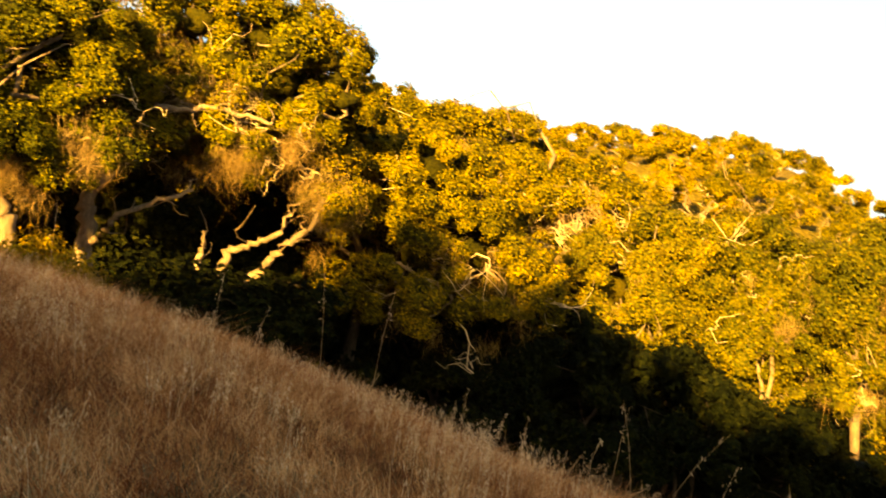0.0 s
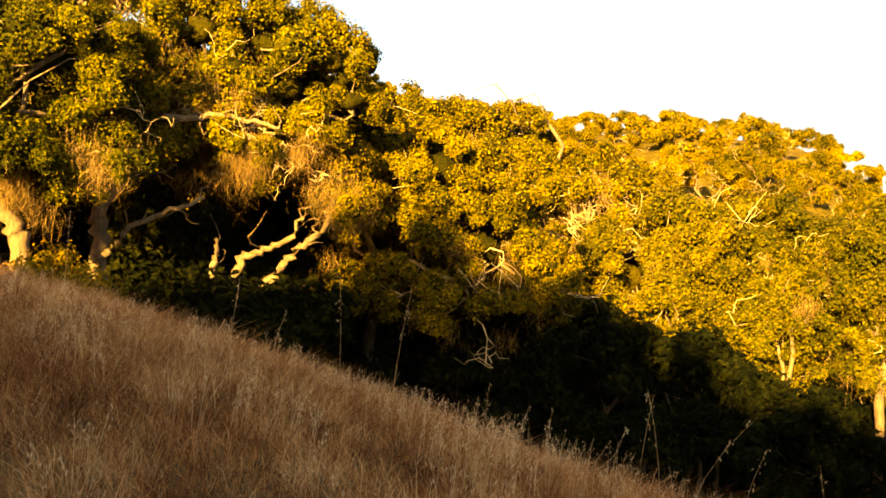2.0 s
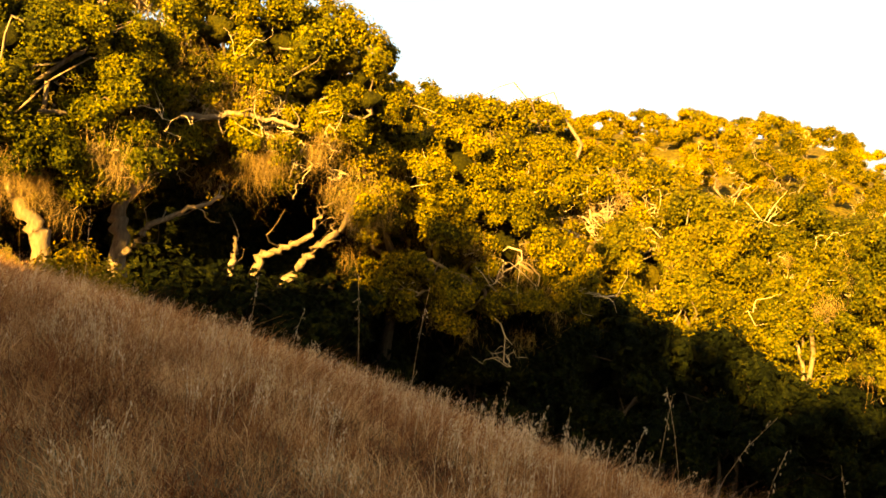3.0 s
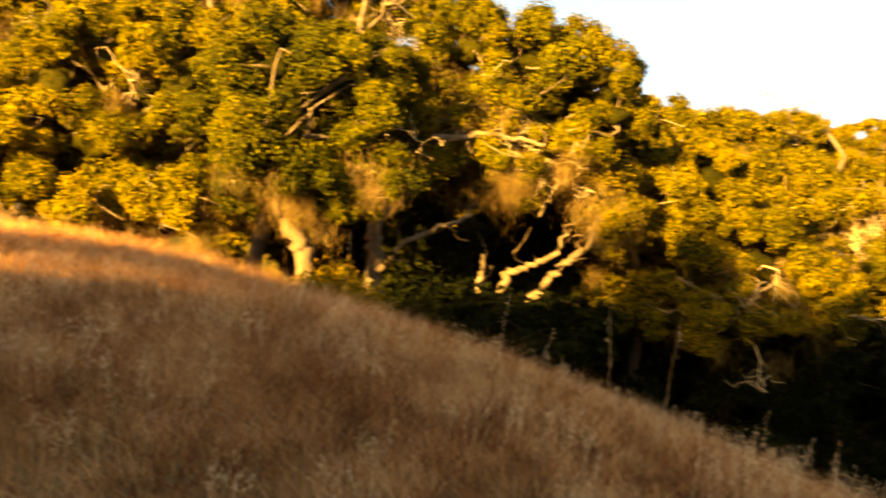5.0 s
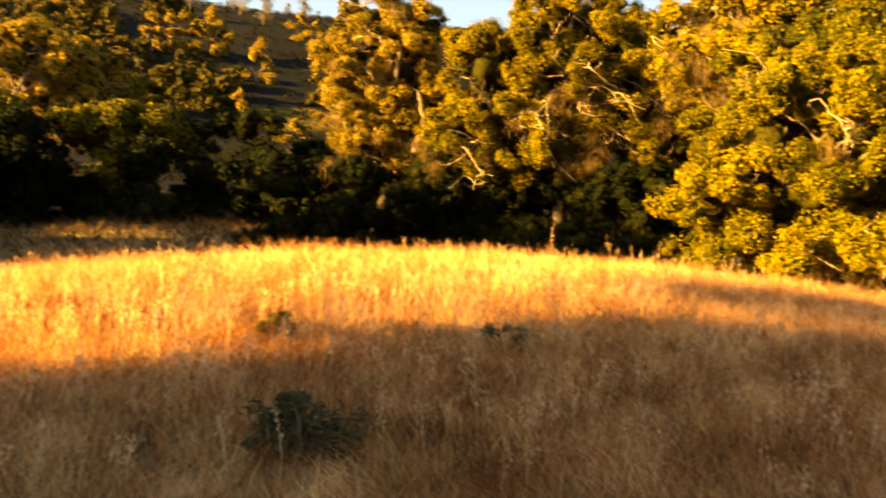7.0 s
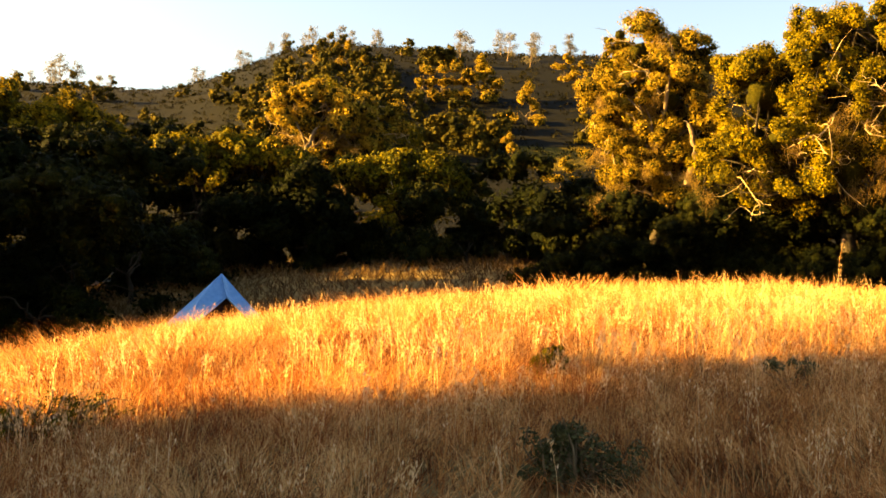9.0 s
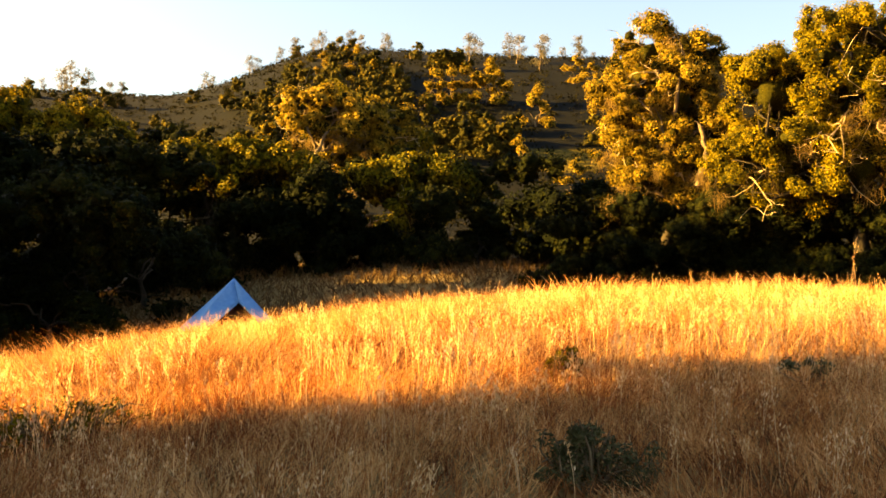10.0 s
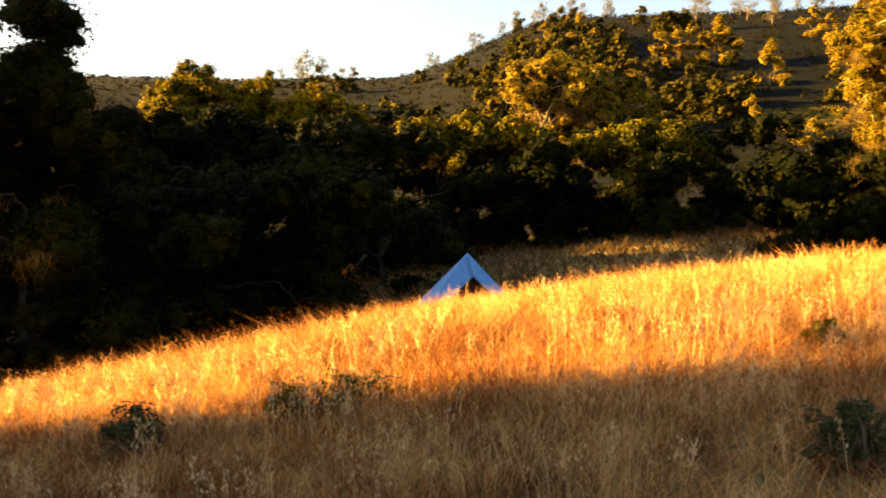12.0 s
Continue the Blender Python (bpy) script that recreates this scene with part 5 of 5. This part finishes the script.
def bush(yaw, r, wide, tall, seed, label, mat=None):
    """A leafy bush under the oaks."""
    rng = np.random.default_rng(seed)
    x, y, z = spot(yaw, r)
    root = thing("bush", label, "shrub", "bushes under the oaks", at=pose(x, y, z))
    pieces, stems = [], []
    for k in range(int(16 * wide * max(1, tall / 1.2))):
        a, q = rng.uniform(0, 6.28), wide * 0.5 * math.sqrt(rng.uniform(0, 1))
        c = np.array([q * math.cos(a), q * math.sin(a), tall * rng.uniform(0.2, 0.85) * (1.15 - q / wide)])
        pieces.append(clump_leaves(c, rng.uniform(0.2, 0.38), 1.0, 110, 0.07, rng, 12))
        stems.append(tube(gnarl((c[0] * 0.3, c[1] * 0.3, -0.1), c, rng, steps=6), np.linspace(0.02, 0.005, 6), 4))
    v, f = joined(pieces)
    part("foliage", mesh_of("foliage", v, f, mat or OAK_LEAF), root)
    v, f = joined(stems)
    part("stem", mesh_of("stem", v, f, BARK, True), root)


bush(21.6, 17.8, 1.7, 1.1, 81, "leafy bush at the foot of a leaning oak trunk")
# These bushes are darkened in leaf colour, for the shade about the trunks.
bush(19.2, 19.6, 2.2, 0.9, 82, "bush with shade in its leaf colour under oak limbs", SHADED_LEAF)
bush(15.5, 19.8, 2.0, 0.9, 84, "bush with shade in its leaf colour below two bare limbs", SHADED_LEAF)
bush(8.6, 21.8, 1.8, 1.6, 86, "bush with shade in its leaf colour below two bare limbs", SHADED_LEAF)


# ---- grass ----
def blades(yaw0, yaw1, r0, r1, count, tall, width, rng):
    r = np.sqrt(rng.uniform(r0 ** 2, r1 ** 2, count))
    a = np.radians(rng.uniform(yaw0, yaw1, count))
    x, y = -r * np.sin(a), r * np.cos(a)
    h = tall * rng.uniform(0.45, 1.2, count) * (1 + 0.35 * ripple(x, y, 0.9, 4))
    # shorter where it is trodden near the camera and round the shrubs
    h = h * (0.62 + 0.38 * smooth(5, 10, r))
    for yaw, far, wide, _ in SHRUBS:
        px, py, _ = spot(yaw, far - 0.3)
        h = h * (0.6 + 0.4 * smooth(wide * 0.4, wide * 1.1, np.hypot(x - px, y - py)))
    # none under the tent
    tx, ty, _ = spot(83.2, 30)
    h = np.where(np.hypot(x - tx, y - ty) < 2.0, 0.02, h)
    z = ground(x, y)
    face = rng.uniform(0, 2 * np.pi, count)
    side = np.column_stack([np.cos(face), np.sin(face), 0 * face]) * (width * rng.uniform(0.6, 1.5, count))[:, None]
    lean = rng.normal(0, 0.62, (count, 2)) + 0.45 * np.column_stack([ripple(x, y, 1.3, 6), ripple(x, y, 1.3, 8)])
    foot = np.column_stack([x, y, z - 0.03])
    mid = foot + np.column_stack([lean[:, 0] * h * 0.4, lean[:, 1] * h * 0.4, h * 0.6])
    tip = foot + np.column_stack([lean[:, 0] * h * 1.3, lean[:, 1] * h * 1.3, h])
    if r0 >= 9:
        # one slim triangle will do farther off
        v = np.stack([foot - side * 1.2, foot + side * 1.2, tip], 1)
        return v.reshape(-1, 3), np.arange(3 * count).reshape(count, 3)
    v = np.empty((count, 5, 3))
    v[:, 0], v[:, 1], v[:, 2], v[:, 3], v[:, 4] = foot - side, foot + side, mid + side * 0.8, mid - side * 0.8, tip
    i = np.arange(count)[:, None] * 5
    f = np.vstack([i + np.array([[0, 1, 2]]), i + np.array([[0, 2, 3]]), i + np.array([[3, 2, 4]])])
    return v.reshape(-1, 3), f


rng = np.random.default_rng(3)
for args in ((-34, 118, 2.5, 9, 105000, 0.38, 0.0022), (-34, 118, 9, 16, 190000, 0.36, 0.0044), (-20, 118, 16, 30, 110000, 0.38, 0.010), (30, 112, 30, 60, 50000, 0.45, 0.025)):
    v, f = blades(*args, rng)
    tagged(new("dry_grass", mesh_of("dry_grass", v, f, SHADED_GRASS if args[2] >= 30 else GRASS)), "dry golden wild grass covering the hillside", "grass", kind="stuff")
for args in ((-34, 118, 0.3, 2.5, 16000, 0.3, 0.003), (118, 326, 0.3, 9, 60000, 0.34, 0.003)):
    v, f = blades(*args, rng)
    tagged(new("dry_grass", mesh_of("dry_grass", v, f, GRASS)), "short trodden dry grass on top of the knoll", "grass", kind="stuff")


def oat_heads(x, y, z, tall, rng, grains=11, grain=0.021):
    """Stalks of wild oat with nodding spikelets."""
    n = len(x)
    lean = rng.normal(0, 0.14, (n, 2))
    vs, fs, base = [], [], 0
    s = np.linspace(0, 1, 5)
    for i in range(n):
        h = tall[i]
        p = np.column_stack([x[i] + lean[i, 0] * h * s ** 2, y[i] + lean[i, 1] * h * s ** 2, z[i] + h * s])
        v, f = tube(p, np.linspace(0.0022, 0.001, 5), 3)
        f = np.vstack([f[:, [0, 1, 2]], f[:, [0, 2, 3]]])
        vs.append(v)
        fs.append(f + base)
        base += len(v)
        k = rng.uniform(0.62, 1.0, grains)
        c = np.column_stack([np.interp(k, s, p[:, m]) for m in range(3)]) + rng.normal(0, 0.017, (grains, 3))
        a = np.column_stack([rng.normal(0, 0.4, grains), rng.normal(0, 0.4, grains), -np.ones(grains)]) * grain * 0.55
        b = rng.normal(0, 1, (grains, 3)) * np.array([1, 1, 0.2])
        b = b / np.linalg.norm(b, axis=1)[:, None] * grain * 0.2
        q = np.stack([c - a, c + b, c + a, c - b], 1).reshape(-1, 3)
        j = np.arange(grains)[:, None] * 4 + base
        vs.append(q)
        fs.append(np.vstack([j + np.array([[0, 1, 2]]), j + np.array([[0, 2, 3]])]))
        base += len(q)
    return np.vstack(vs), np.vstack(fs)


def tufts(count, r0, r1, seed, per, tall, width, spread, lean=0.5):
    """Tufts of blades that fan out of one foot each."""
    rng = np.random.default_rng(seed)
    r, a = np.sqrt(rng.uniform(r0 ** 2, r1 ** 2, count)), np.radians(rng.uniform(-32, 116, count))
    x, y = -r * np.sin(a), r * np.cos(a)
    keep = ripple(x, y, 1.1, seed) + rng.normal(0, 0.35, count) > 0.1
    x, y, r = np.repeat(x[keep], per), np.repeat(y[keep], per), np.repeat(r[keep], per)
    n = len(x)
    d = rng.normal(0, 1, (n, 2))
    size = np.repeat(rng.uniform(0.6, 1.25, n // per), per)
    x, y = x + d[:, 0] * spread * size, y + d[:, 1] * spread * size
    h = tall * size * rng.uniform(0.5, 1.2, n) * (0.72 + 0.28 * smooth(5, 10, r))
    out = d * lean + rng.normal(0, 0.25, (n, 2))
    foot = np.column_stack([x, y, ground(x, y) - 0.02])
    mid = foot + np.column_stack([out * (h * 0.35)[:, None], h * 0.65])
    tip = foot + np.column_stack([out * h[:, None], h])
    face = rng.uniform(0, 6.28, n)
    side = np.column_stack([np.cos(face), np.sin(face), 0 * face]) * (width * rng.uniform(0.6, 1.5, n))[:, None]
    v = np.stack([foot - side, foot + side, mid + side * 0.8, mid - side * 0.8, tip], 1)
    i = np.arange(n)[:, None] * 5
    return v.reshape(-1, 3), np.vstack([i + np.array([[0, 1, 2]]), i + np.array([[0, 2, 3]]), i + np.array([[3, 2, 4]])])


for mat, label, args in ((RUSSET, "russet dry weeds in patches among the grass", (3200, 3.0, 13, 21, 40, 0.30, 0.0020, 0.13)),
                         (STRAW, "pale straw tufts standing out of the grass", (3800, 3.0, 13, 22, 30, 0.30, 0.0019, 0.09)),
                         (FORB, "dull green low weeds among the dry grass", (1100, 3.0, 12, 23, 40, 0.22, 0.0030, 0.12))):
    v, f = tufts(*args)
    tagged(new("grass_tufts", mesh_of("grass_tufts", v, f, mat)), label, "grass", kind="stuff")

# wild oats, in loose companies
n = 1000
r, a = np.sqrt(rng.uniform(4.2 ** 2, 14 ** 2, n)), np.radians(rng.uniform(-32, 116, n))
many = rng.integers(2, 7, n)
x = np.repeat(-r * np.sin(a), many) + rng.normal(0, 1, many.sum()) * np.repeat(rng.uniform(0.03, 0.16, n), many)
y = np.repeat(r * np.cos(a), many) + rng.normal(0, 1, many.sum()) * np.repeat(rng.uniform(0.03, 0.16, n), many)
tall_oat = np.repeat(rng.uniform(0.36, 0.60, n), many) * rng.uniform(0.75, 1.1, many.sum()) * (1 - 0.25 * smooth(8, 11, np.hypot(x, y))) * (0.75 + 0.25 * smooth(5, 9, np.hypot(x, y)))
v, f = oat_heads(x, y, ground(x, y), tall_oat, rng, grains=13)
tagged(new("wild_oats", mesh_of("wild_oats", v, f, OAT)), "pale dry wild oats with nodding heads", "grass", kind="stuff")

n = 1300
r, a = np.sqrt(rng.uniform(9.5 ** 2, 20 ** 2, n)), np.radians(rng.uniform(-18, 114, n))
x, y = -r * np.sin(a), r * np.cos(a)
v, f = oat_heads(x, y, ground(x, y), rng.uniform(0.3, 0.56, n), rng, grains=6, grain=0.016)
tagged(new("wild_oats", mesh_of("wild_oats", v, f, OAT)), "tall dry wild oats along the brow of the knoll", "grass", kind="stuff")

# tall dry stalks that stand out against the shade
for yaw, r, h in ((6.3, 9.0, 1.25), (3.3, 9.0, 1.3), (10.3, 10, 0.75), (12.6, 10, 0.95), (21.5, 12, 1.2), (-10.8, 8.0, 1.05), (-12.2, 7.6, 1.1), (-13.6, 8.2, 1.1), (-16.2, 7.5, 0.9),
                  (-21, 7.4, 1.0), (-9.2, 8.2, 0.7), (-2, 9.2, 0.7), (-5.5, 8.5, 0.65), (49.5, 15, 1.0), (49.2, 15, 0.75), (46.0, 15.5, 0.7), (56.3, 14, 0.55), (43.5, 15.5, 0.65)):
    x, y, z = spot(yaw, r)
    v, f = oat_heads(np.array([0.0]), np.array([0.0]), np.array([0.0]), np.array([h]), rng, grains=16, grain=0.021)
    ob = tagged(new("dry_stalk", mesh_of("dry_stalk", v, f, OAT)), "tall dry seed stalk standing above the grass", "plant", "tall dry stalks")
    ob.matrix_world = pose(x, y, z, 0, 0, yaw * 50)
